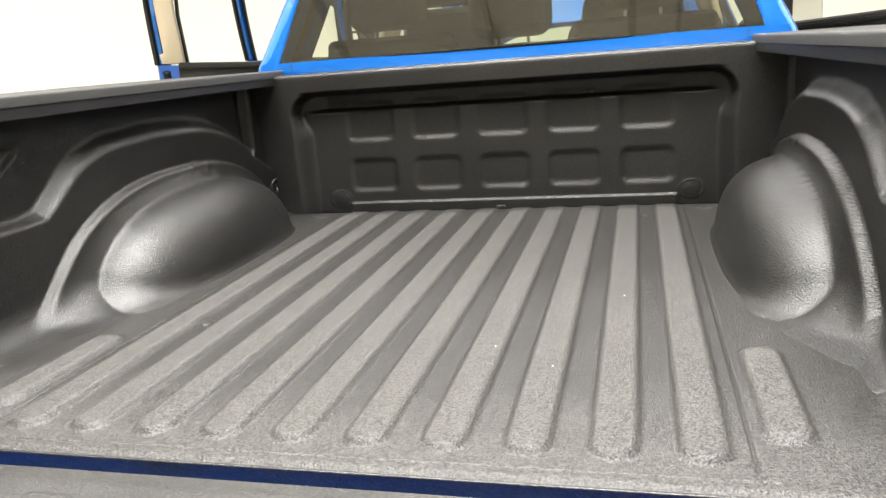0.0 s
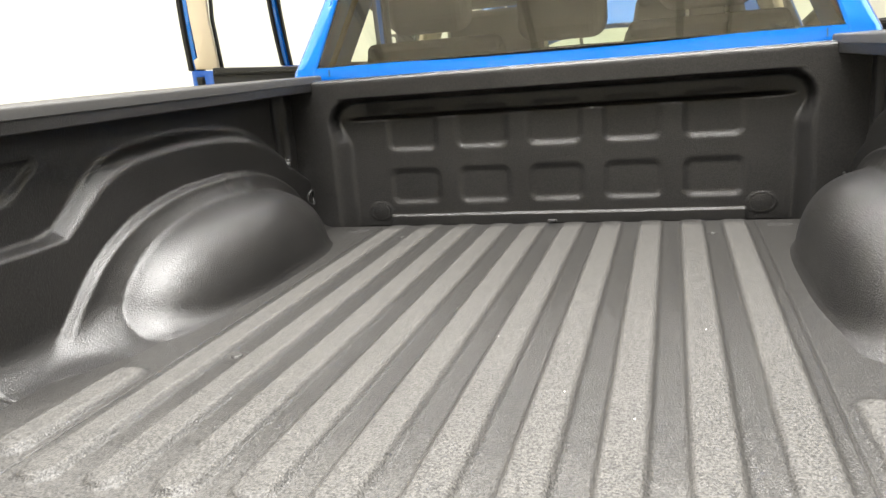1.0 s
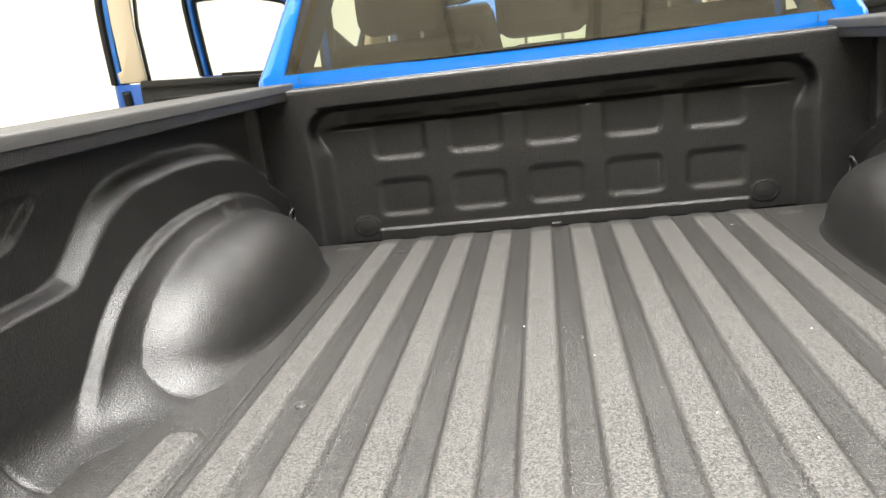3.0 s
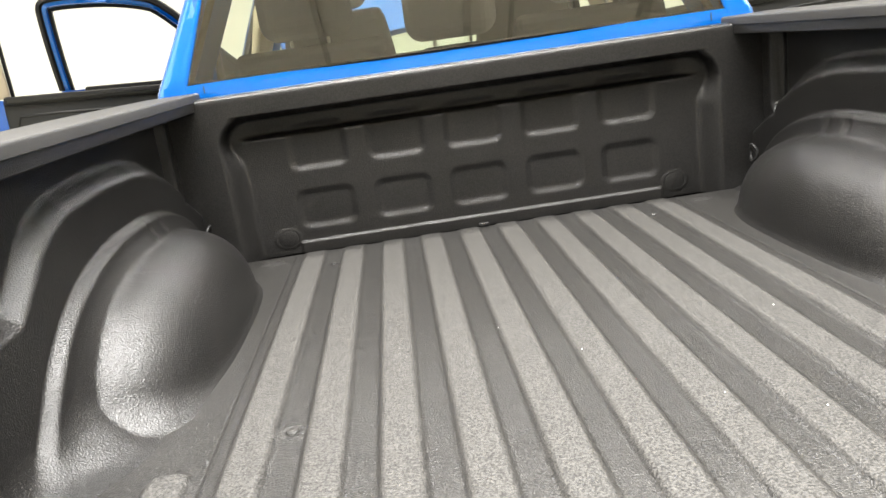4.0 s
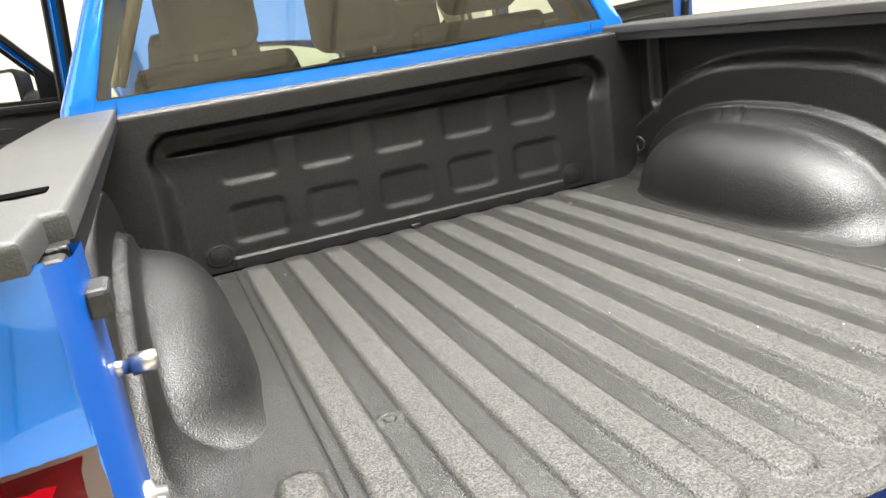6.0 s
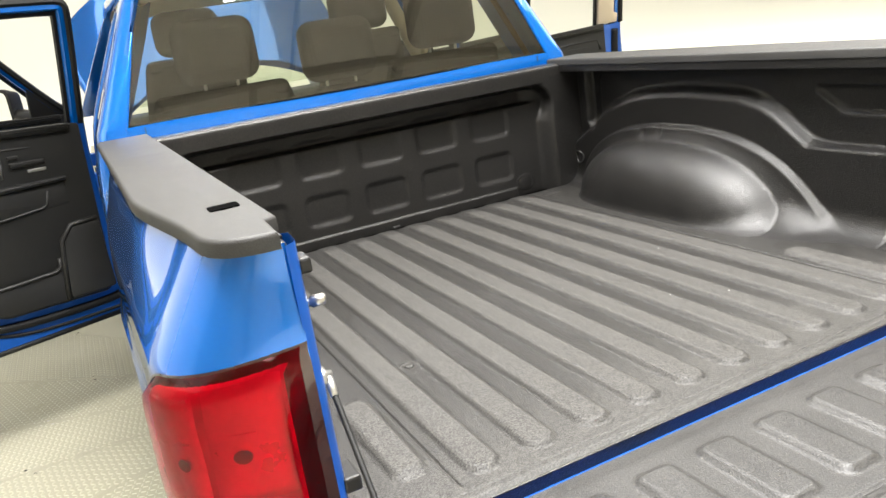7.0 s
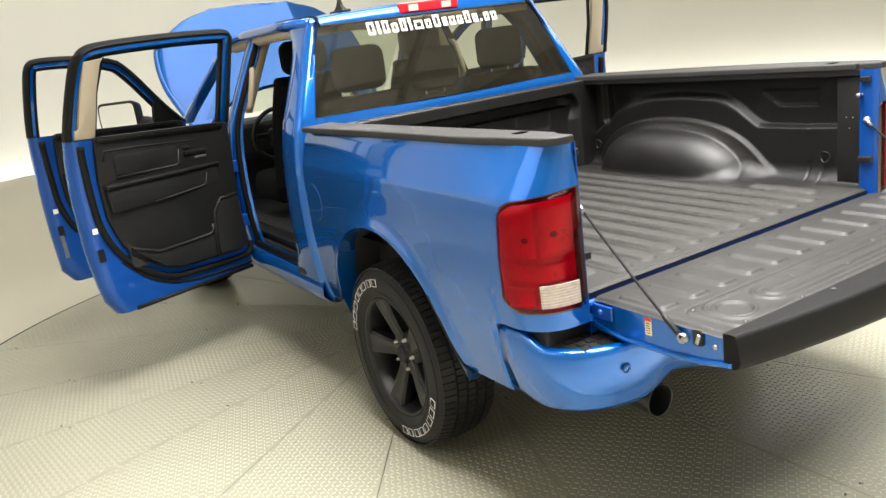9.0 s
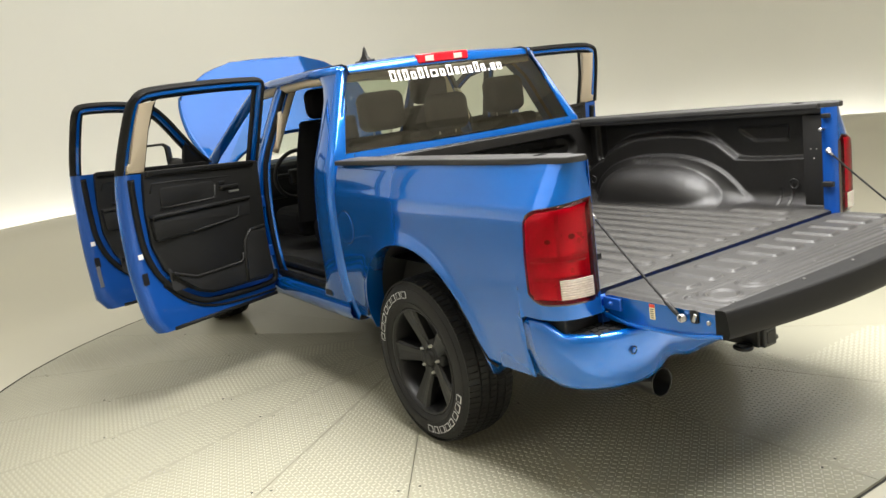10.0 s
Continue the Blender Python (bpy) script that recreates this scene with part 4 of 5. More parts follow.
cab = part("cab_shell", block(0, 2.9, 0.60, 1.70, 2.4, 0.05, 0.01), DARK, truck, "blue painted four-door cab shell")
zc = np.concatenate([np.linspace(0.47, 1.40, 18), np.linspace(1.44, 1.87, 12)])
open_rear = np.interp(zc, [0.47, 0.60, 0.70, 0.85, 1.10, 1.40, 1.70, 1.80, 1.87], [2.30, 2.16, 2.08, 2.05, 2.04, 2.03, 2.09, 2.16, 2.30])
for s in (-1, 1):
    # rear quarter: opening edge, side, rounded corner, rear frame of the window
    wx = np.interp(zc, [1.40, 1.845, 1.87], [0.835, 0.692, 0.690])
    rows_x, rows_y = [], []
    for k, z in enumerate(zc):
        X = cab_x(z)
        ry = float(rear_y(z))
        o = open_rear[k]
        xs_ = [X - 0.12, X - 0.055, X - 0.030, X - 0.010, X, X, X, X - 0.004, X - 0.014, X - 0.032, X - 0.055, wx[k] + 0.010, wx[k], wx[k] - 0.004]
        ys_ = [o + 0.005, o + 0.002, o - 0.002, o - 0.010, o - 0.030, o - 0.10, ry + 0.055, ry + 0.030, ry + 0.012, ry + 0.002, ry, ry - 0.002, ry, ry + 0.02]
        rows_x.append(xs_), rows_y.append(ys_)
    q = grid("rear_quarter", s * np.array(rows_x), np.array(rows_y), np.repeat(zc[:, None], 14, 1), flip=s > 0)
    quarter = part("rear_quarter", q, BLUE, cab, "blue rear cab pillar")
    # opening seal on the pillar
    seal = [(s * (cab_x(z) - 0.048), o + 0.014, z) for z, o in zip(zc[4:-1], open_rear[4:-1])]
    foot = [(s * 0.908, 2.93, 0.626), (s * 0.908, 2.5, 0.622), (s * 0.908, 2.24, 0.622), (s * 0.908, 2.165, 0.632), (s * 0.910, 2.118, 0.662)]
    part("door_seal", tube(foot + seal, 0.019, 8), RUBBER, cab, "black rubber seal round the door opening")
    part("door_seal", tube([(s * (cab_x(z) - 0.062), 2.95 + l, z) for z, l in zip(np.linspace(0.58, 1.84, 14), np.interp(np.linspace(0.58, 1.84, 14), [0.5, 1.4, 1.86], [0, 0, -0.05]))], 0.017, 8), RUBBER, cab)
    # sill, B pillar, A pillar, roof side rail
    SZ_ = [(0.915, 0.462), (0.942, 0.485), (0.957, 0.53), (0.951, 0.580), (0.925, 0.606), (0.80, 0.615)]
    yy = np.linspace(1.80, 4.20, 14)
    part("sill", grid("sill", s * np.array([[a] * 14 for a, b in SZ_]), np.array([yy] * 6), np.array([[b] * 14 for a, b in SZ_]), flip=s < 0), BLUE, cab, "blue door sill")
    part("under_sill", block(s * 0.83, 3.0, 0.485, 0.14, 2.4, 0.03, 0.006), DARK, cab)
    zb = np.linspace(0.52, 1.86, 20)
    bxs = np.array([[cab_x(z) - 0.10, cab_x(z) - 0.045, cab_x(z) - 0.030, cab_x(z) - 0.030, cab_x(z) - 0.045, cab_x(z) - 0.10] for z in zb])
    lean = np.interp(zb, [0.5, 1.4, 1.86], [0, 0, -0.05])
    bys = np.array([[2.955 + l, 2.965 + l, 2.985 + l, 3.05 + l, 3.07 + l, 3.08 + l] for l in lean])
    part("b_pillar", grid("b_pillar", s * bxs, bys, np.repeat(zb[:, None], 6, 1), flip=s > 0), BLUE, cab, "blue centre pillar")
    part("pillar_trim", tube([(s * (cab_x(z) - 0.115), 3.0 + l, z) for z, l in zip(zb[13:], lean[13:])], 0.045, 10), TAN, cab, "tan centre pillar trim")
    handle = [(s * 0.80, 2.94, 1.44), (s * 0.79, 2.90, 1.47), (s * 0.765, 2.89, 1.56), (s * 0.74, 2.89, 1.66), (s * 0.725, 2.93, 1.70)]
    part("grab_handle", tube(handle, 0.018, 10), TAN, cab, "tan grab handle")
    for z in (0.78, 1.12):
        part("door_hinge", block(s * (cab_x(z) - 0.02), 2.975, z, 0.07, 0.035, 0.075, 0.006), JAMB, cab, "blue painted door hinge")
        part("door_hinge", block(s * (cab_x(z) - 0.02), 3.99, z, 0.07, 0.035, 0.075, 0.006), JAMB, cab, "blue painted door hinge")
    za = np.linspace(1.36, 1.86, 10)
    ay = np.interp(za, [1.36, 1.86], [4.12, 3.42])
    axx = np.array([[cab_x(z) - 0.08, cab_x(z) - 0.01, cab_x(z) - 0.005, cab_x(z) - 0.05] for z in za])
    ayy = np.array([[y - 0.05, y - 0.035, y + 0.03, y + 0.06] for y in ay])
    part("a_pillar", grid("a_pillar", s * axx, ayy, np.repeat(za[:, None], 4, 1), flip=s > 0), BLUE, cab, "blue windscreen pillar")
    part("roof_rail", tube([(s * 0.700, 2.0, 1.868), (s * 0.702, 2.4, 1.882), (s * 0.70, 3.0, 1.882), (s * 0.69, 3.42, 1.862)], 0.028, 10), BLUE, cab)
    part("rail_trim", tube([(s * 0.655, 2.0, 1.84), (s * 0.66, 2.6, 1.85), (s * 0.655, 3.4, 1.83)], 0.035, 8), TAN, cab)
    # front fender and wheel
    fz = np.linspace(0.95, 1.30, 8)
    FXm = np.array([[0.88 + 0.09 * math.sin((1.30 - z) / 0.35 * 1.5)] * 16 for z in fz])
    FYm = np.array([np.linspace(4.15, 5.55, 16)] * 8)
    part("front_fender", grid("front_fender", s * FXm, FYm, np.repeat(fz[:, None], 16, 1), flip=s > 0), BLUE, truck, "blue front fender")

for s in (-1, 1):
    part("cab_vent", block(s * 0.9515, 2.055, 0.625, 0.012, 0.085, 0.055, 0.006, rot=(0, s * -9, 0)), PLASTIC, cab, "small black vent below the cab pillar")

# rear panel, window and roof
z = np.array([0.90, 1.20, 1.385, 1.402, 1.412])
x = np.linspace(-0.90, 0.90, 31)
yo = np.array([0.0, 0.0, 0.0, 0.0015, 0.004])
part("rear_cab_panel", grid("rear_cab_panel", np.array([x] * 5), np.array([[1.800 + o] * 31 for o in yo]), np.repeat(z[:, None], 31, 1)), BLUE, cab, "blue panel below the rear window")
for sx in (-1, 1):
    part("panel_joint", block(sx * 0.78, 1.7985, 1.395, 0.003, 0.003, 0.022, 0), DARK, cab)


def window_pt(a, b, d):
    """a: -1 to 1 across, b: 0 to 1 up the rear window."""
    zz = 1.412 + 0.435 * b
    hw = 0.832 + (0.688 - 0.832) * b
    return Vector((a * hw, 1.806 + 0.147 * b + d + 0.016 * (a * a) - 0.010, zz))


A, B = np.meshgrid(np.linspace(-1, 1, 25), np.linspace(0, 1, 9))
Z = 1.412 + 0.435 * B
part("rear_window", grid("rear_window", A * (0.832 - 0.144 * B), 1.798 + 0.147 * B + 0.014 * A * A, Z), REARGLASS, cab, "dark tinted rear window")
edge = [(-1, t) for t in np.linspace(0, 1, 8)] + [(t, 1) for t in np.linspace(-1, 1, 12)] + [(1, t) for t in np.linspace(1, 0, 8)] + [(t, 0) for t in np.linspace(1, -1, 12)]
part("window_seal", tube([window_pt(a, b, 0.008) for a, b in edge], 0.006, 6, closed=True), RUBBER, cab)
# roof skin
rx = np.linspace(-1, 1, 25)
ry = np.array([1.962, 1.968, 1.985, 2.02, 2.10, 2.4, 2.8, 3.2, 3.42])
rz = np.array([1.846, 1.885, 1.905, 1.918, 1.926, 1.935, 1.935, 1.915, 1.885])
hw = np.array([0.70, 0.70, 0.702, 0.705, 0.708, 0.712, 0.712, 0.708, 0.70])
RX = hw[:, None] * rx[None, :]
RYm = ry[:, None] + 0.012 * rx[None, :] ** 2
RZ = rz[:, None] - (0.006 + 0.035 * np.clip((ry[:, None] - 1.96) / 0.1, 0, 1)) * np.abs(rx[None, :]) ** 2.6
roof = part("roof", grid("roof", RX, RYm, RZ), BLUE, cab, "blue cab roof")
part("headliner", grid("headliner", RX * 0.97, RYm, RZ - 0.035, flip=True), TAN, cab, "tan headliner")
for s in (-1, 1):
    part("roof_ditch", tube([(s * 0.664, 1.957, 1.840), (s * 0.664, 1.966, 1.885), (s * 0.665, 2.02, 1.900), (s * 0.668, 2.5, 1.912), (s * 0.664, 3.4, 1.862)], 0.007, 6), RUBBER, roof, "black roof joint strip")
# high brake lamp
bl = part("high_brake_lamp", block(0.0, 1.978, 1.888, 0.375, 0.040, 0.058, 0.012, 3), BRAKERED, truck, "red high-mounted brake lamp with clear cargo lenses")
for s in (-1, 1):
    part("cargo_lens", block(s * 0.105, 1.9575, 1.886, 0.062, 0.006, 0.034, 0.004), CLEARLENS, bl)
# fin aerial
fin = [(2.04, 1.915), (2.155, 1.915), (2.145, 1.925), (2.115, 1.945), (2.095, 1.985), (2.085, 1.997), (2.078, 1.985), (2.07, 1.945), (2.05, 1.928)]
aer = part("fin_aerial", prism(fin, -0.012, 0.012, lambda a, b, d: Vector((-0.47 + d * (1 - 0.75 * min(1, max(0, (b - 1.915) / 0.08))), a, b))), PLASTIC, truck, "black fin aerial on the roof")
part("aerial_base", block(-0.47, 2.098, 1.913, 0.055, 0.16, 0.016, 0.006), PLASTIC, aer)

# lettering on the rear window as plain white bars
letters = [(0.040, 1.0), (0.016, 1.0), (0.036, 1.0), (0.036, 0.72), (0.036, 1.0), (0.016, 1.0), (0.052, 0.72), (0.036, 0.72), (0.040, 1.0), (0.030, 0.72), (0.036, 0.72), (0.034, 0.72), (0.036, 1.0), (0.034, 0.72), (0.012, 0.22), (0.034, 0.72), (0.036, 0.72)]
decal = thing("window_lettering", "white vinyl lettering stuck along the top of the rear window", "lettering", at=(0, 1.93, 1.80))
pos = -0.41
for w, h in letters:
    hgt = 0.064 * h
    a0, a1 = pos, pos + w
    pos = a1 + 0.0165
    b0 = 0.828

    def at(a, b, d):
        zz = 1.412 + 0.435 * b
        return Vector((a, 1.798 + 0.147 * b + 0.014 * (a / 0.7) ** 2 - 0.003 - d, zz)) - Vector((0, 1.93, 1.80))
    hb = hgt / 0.435
    if w > 0.03:
        t = 0.011
        o = [(a0, b0), (a1, b0), (a1, b0 + hb), (a0, b0 + hb)]
        i_ = [(a0 + t, b0 + t / 0.435), (a1 - t, b0 + t / 0.435), (a1 - t, b0 + hb - t / 0.435), (a0 + t, b0 + hb - t / 0.435)]
        vs = [at(*p, 0) for p in o + i_]
        part("letter_bar", mesh("letter_bar", vs, [(k, (k + 1) % 4, 4 + (k + 1) % 4, 4 + k) for k in range(4)], False), WHITE, decal)
    else:
        part("letter_bar", mesh("letter_bar", [at(a0, b0, 0), at(a1, b0, 0), at(a1, b0 + hb, 0), at(a0, b0 + hb, 0)], [(0, 1, 2, 3)], False), WHITE, decal)

# windscreen, dash, hood
W = np.array([[(-0.66, 3.44, 1.86), (0.66, 3.44, 1.86)], [(-0.76, 4.10, 1.36), (0.76, 4.10, 1.36)]])
part("windscreen", grid("windscreen", W[..., 0], W[..., 1], W[..., 2], flip=True), CLEARGLASS, cab, "clear windscreen")
part("dashboard", block(0, 3.88, 1.18, 1.55, 0.42, 0.30, 0.08, 4), TRIM, cab, "black dashboard")
part("cab_floor", block(0, 2.95, 0.655, 1.66, 2.2, 0.04, 0.01), TRIM, cab, "black cab floor")
part("firewall", block(0, 4.12, 0.95, 1.6, 0.05, 0.72, 0.02), DARK, cab)
wheel = [(-0.42 + 0.19 * math.cos(t), 3.52 - 0.05 * math.sin(t), 1.22 + 0.18 * math.sin(t)) for t in np.linspace(0, 2 * math.pi, 28)[:-1]]
sw = part("steering_wheel", tube(wheel, 0.016, 8, closed=True), TRIM, cab, "black steering wheel")
part("wheel_hub", block(-0.42, 3.55, 1.20, 0.14, 0.06, 0.12, 0.02), TRIM, sw)
part("wheel_spoke", block(-0.42, 3.535, 1.22, 0.36, 0.015, 0.03, 0.006), TRIM, sw)


def hood_pt(a, t, off=0.0):
    """a: -1 to 1 across; t: 0 at the hinge to 1 at the raised front."""
    t0 = 0.27 * (1 - a * a)
    t = (t0 + (1 - t0) * t) * (1 - 0.20 * abs(a) ** 3)
    hw_ = (0.79 + 0.09 * float(sstep(t / 0.5))) * (1 - 0.16 * max(0, (t - 0.5) / 0.5) ** 2.5)
    y = 4.20 + 0.66 * t + 0.05 * math.sin(t * 3.1)
    zz = 1.29 + 0.93 * t - 0.13 * max(0, t - 0.6) ** 2 - 0.05 * abs(a) ** 4 - 0.10 * max(0, abs(a) - 0.72) * t * 2.0
    return (a * hw_, y + off * 0.75 + 0.05 * a * a, zz - off * 0.6)


aa, tt_ = np.linspace(-1, 1, 23), np.linspace(0, 1, 22)
for off, nm, m_ in ((0.0, "hood", BLUE), (0.05, "hood_inner", JAMB)):
    pts = np.array([[hood_pt(a, t, off) for a in aa] for t in tt_])
    if nm == "hood":
        pts[:, :, 2] += 0.018 * np.exp(-((np.abs(aa) - 0.45) / 0.10) ** 2)[None, :]
        hood = part("hood", grid("hood", pts[..., 0], pts[..., 1], pts[..., 2]), m_, truck, "blue engine hood standing open")
    else:
        part(nm, grid(nm, pts[..., 0], pts[..., 1], pts[..., 2], flip=True), m_, hood)
part("hood_edge", tube([hood_pt(-1, t, 0.025) for t in tt_] + [hood_pt(a, 1, 0.025) for a in aa] + [hood_pt(1, t, 0.025) for t in tt_[::-1]], 0.026, 8), BLUE, hood)
part("engine_bay", block(0, 4.85, 0.98, 1.6, 1.35, 0.25, 0.03), DARK, truck, "dark engine bay")


# seats
def seat(name, x, y, w, back_h, lean, parent):
    st = part(name, block(x, y + 0.24, 0.90, w, 0.50, 0.20, 0.07, 4), CLOTH, parent, "black cloth seat")
    nz = 10
    rows = []
    for k in range(nz):
        t = k / (nz - 1)
        zc_ = 0.92 + back_h * t
        hw2 = w / 2 * (1.0 - 0.18 * t ** 3)
        d = 0.09 * (1 - 0.45 * t)
        yc = y - lean * t
        rows.append([(x + hw2 * math.cos(a) * abs(math.cos(a)) ** -0.45 if abs(math.cos(a)) > 1e-6 else x, yc + d * math.sin(a), zc_) for a in np.linspace(0, 2 * math.pi, 25)])
    arr = np.array(rows)
    part("backrest", grid("backrest", arr[..., 0], arr[..., 1], arr[..., 2]), CLOTH, st)
    part("backrest_top", block(x, y - lean, 0.92 + back_h, w * 0.80, 0.09, 0.06, 0.028, 3), CLOTH, st)
    hz = 0.92 + back_h + (0.135 if name == "front_seat" else 0.165)
    part("headrest", block(x, y - lean - 0.015, hz, 0.30, 0.12, 0.20 if name == "front_seat" else 0.23, 0.058, 6), CLOTH, st)
    for dx in (-0.06, 0.06):
        part("headrest_post", tube([(x + dx, y - lean, hz - 0.16), (x + dx, y - lean - 0.01, hz - 0.05)], 0.006, 6), STEEL, st)
    return st


for x in (-0.42, 0.42):
    seat("front_seat", x, 3.02, 0.52, 0.66, 0.17, cab)
    seat("rear_seat", x * 1.1, 2.12, 0.62, 0.53, 0.10, cab)
seat("rear_seat", 0.0, 2.12, 0.28, 0.47, 0.10, cab)


# ---- the truck: wheels ----
def wheel_set(s, yc, turn=0.0):
    cx, cz, R = s * 0.985, 0.413, 0.413

    def P(r, a, x):
        """r, angle from forward through up, x inboard from the outer face."""
        return Vector((cx - s * x, yc + r * math.cos(a), cz + r * math.sin(a)))

    prof = [(0.262, 0.030), (0.270, 0.014), (0.285, 0.006), (0.315, 0.000), (0.350, 0.001), (0.378, 0.010), (0.394, 0.026), (0.402, 0.040), (0.403, 0.140),
            (0.402, 0.240), (0.394, 0.252), (0.375, 0.268), (0.340, 0.277), (0.290, 0.272), (0.265, 0.250)]
    n = 72
    tyre = part("rear_wheel" if yc < 3 else "front_wheel", mesh("tyre", [P(r, 2 * math.pi * i / n, x) for i in range(n) for r, x in prof],
                [(i * 15 + j, i * 15 + j + 1, ((i + 1) % n) * 15 + j + 1, ((i + 1) % n) * 15 + j) for i in range(n) for j in range(14)]), TYRE, truck,
                "all-terrain tyre with white raised lettering on a black wheel")
    # tread blocks
    verts, faces = [], []
    rng = random.Random(5)
    for row, (x0, x1, skew) in enumerate(((0.016, 0.068, 0.0), (0.076, 0.116, 0.25), (0.124, 0.160, -0.1), (0.168, 0.204, 0.2), (0.212, 0.262, 0.0))):
        m = 84
        for k in range(m):
            a0 = 2 * math.pi * (k + (0.5 if row % 2 else 0)) / m
            a1 = a0 + 2 * math.pi / m * 0.84
            o = len(verts)
            lowr = 0.400 if row in (1, 2, 3) else 0.392
            for rr in (lowr, 0.4125):
                for a, x in ((a0, x0), (a1, x0), (a1 + skew * 0.04, x1), (a0 + skew * 0.04, x1)):
                    r2 = rr - (0.012 if (rr > 0.4 and ((row == 0 and x == x0) or (row == 4 and x == x1))) else 0)
                    verts.append(P(r2, a, x))
            faces += [(o, o + 1, o + 5, o + 4), (o + 1, o + 2, o + 6, o + 5), (o + 2, o + 3, o + 7, o + 6), (o + 3, o, o + 4, o + 7), (o + 4, o + 5, o + 6, o + 7)]
    tagged(part("tread", mesh("tread", verts, faces, False), TYRE, tyre), kind="stuff")
    # sidewall rings
    for r in (0.300, 0.366):
        ringp = [P(r, t, -0.0005 if r < 0.33 else 0.004) for t in np.linspace(0, 2 * math.pi, 60)[:-1]]
        part("sidewall_ring", tube(ringp, 0.0018, 5, closed=True), TYRE, tyre)
    # raised white marks, drawn as plain outlines
    for start, end in ((86, 6), (270, 192)):
        k = 8
        for i in range(k):
            a0 = radians(start + (end - start) * (i + 0.12) / k)
            a1 = radians(start + (end - start) * (i + 0.86 - 0.10 * (i % 3 == 1)) / k)
            r0, r1, tk = 0.321, 0.354, 0.0021
            o = [(r0, a0), (r0, a1), (r1, a1), (r1, a0)]
            da = tk / 0.335 * (1 if a1 > a0 else -1)
            q = [(r0 + tk, a0 + da), (r0 + tk, a1 - da), (r1 - tk, a1 - da), (r1 - tk, a0 + da)]
            vs = [P(r, a, -0.0012) for r, a in o + q] + [P(r, a, 0.002) for r, a in o + q]
            fs = [(j, (j + 1) % 4, 4 + (j + 1) % 4, 4 + j) for j in range(4)] + [(j, (j + 1) % 4, 8 + (j + 1) % 4, 8 + j) for j in range(4)]
            part("letter_outline", mesh("letter_outline", vs, fs, False), WHITE, tyre)
    # rim barrel and lip
    bar = [(0.2635, 0.028), (0.268, 0.018), (0.2645, 0.013), (0.258, 0.016), (0.252, 0.030), (0.243, 0.060), (0.236, 0.110), (0.236, 0.20)]
    rim = part("rim", mesh("rim", [P(r, 2 * math.pi * i / n, x) for i in range(n) for r, x in bar],
               [(i * 8 + j, i * 8 + j + 1, ((i + 1) % n) * 8 + j + 1, ((i + 1) % n) * 8 + j) for i in range(n) for j in range(7)]), RIM, tyre, "satin black five-spoke alloy wheel")
    part("drum", mesh("drum", [P(r, 2 * math.pi * i / 40, x) for i in range(40) for r, x in ((0.0, 0.150), (0.15, 0.150), (0.165, 0.16), (0.235, 0.19))],
         [(i * 4 + j, i * 4 + j + 1, ((i + 1) % 40) * 4 + j + 1, ((i + 1) % 40) * 4 + j) for i in range(40) for j in range(3)]), DARK, rim)
    # spokes
    for k in range(5):
        a = radians(90 + 72 * k + turn)
        u, v = Vector((0, math.cos(a), math.sin(a))), Vector((0, -math.sin(a), math.cos(a)))
        secs = []
        for r, hw, x, dep in ((0.045, 0.040, 0.066, 0.05), (0.085, 0.036, 0.062, 0.05), (0.13, 0.041, 0.050, 0.05), (0.18, 0.050, 0.038, 0.045), (0.225, 0.058, 0.028, 0.04), (0.255, 0.062, 0.024, 0.03)):
            c = Vector((cx - s * x, yc, cz)) + u * r
            X = Vector((-s, 0, 0))
            secs.append([c + v * hw + X * dep, c + v * hw * 0.94 + X * 0.012, c + v * hw * 0.74, c + v * hw * 0.18 + X * 0.004, c - v * hw * 0.18 + X * 0.004,
                         c - v * hw * 0.74, c - v * hw * 0.94 + X * 0.012, c - v * hw + X * dep])
        vs = [p for sec_ in secs for p in sec_]
        part("spoke", mesh("spoke", vs, [(i * 8 + j, i * 8 + (j + 1) % 8, (i + 1) * 8 + (j + 1) % 8, (i + 1) * 8 + j) for i in range(5) for j in range(8)], False), RIM, rim)
        b = a + radians(36)
        c = Vector((cx - s * 0.066, yc + 0.070 * math.cos(b), cz + 0.070 * math.sin(b)))
        nut = revolve([(0.0001, -0.014 * -s), (0.005, 0.012 * s), (0.008, 0.008 * s), (0.009, -0.006 * s), (0.013, -0.008 * s)], 10, "X", tuple(c))
        part("lug_nut", nut, CHROME, rim, "bright lug nut")
    part("hub_plate", mesh("hub_plate", [P(r, 2 * math.pi * i / 30, x) for i in range(30) for r, x in ((0.0, 0.048), (0.034, 0.049), (0.037, 0.056), (0.040, 0.068), (0.095, 0.074), (0.10, 0.11))],
         [(i * 6 + j, i * 6 + j + 1, ((i + 1) % 30) * 6 + j + 1, ((i + 1) % 30) * 6 + j) for i in range(30) for j in range(5)]), RIM, rim)
    return tyre


for s in (-1, 1):
    wheel_set(s, 1.055, -18 if s < 0 else 10)
    wheel_set(s, 4.640, 20)
part("rear_axle", tube([(-0.75, 1.055, 0.41), (0.75, 1.055, 0.41)], 0.05, 10), DARK, truck)
# front arch surrounds
for s in (-1, 1):
    part("front_arch_liner", grid("front_arch_liner", np.array([[s * 0.93] * 20, [s * 0.6] * 20]), np.array([4.64 + 0.5 * np.cos(np.linspace(0, math.pi, 20))] * 2),
         np.array([0.50 + 0.5 * np.sin(np.linspace(0, math.pi, 20))] * 2)), DARK, truck)


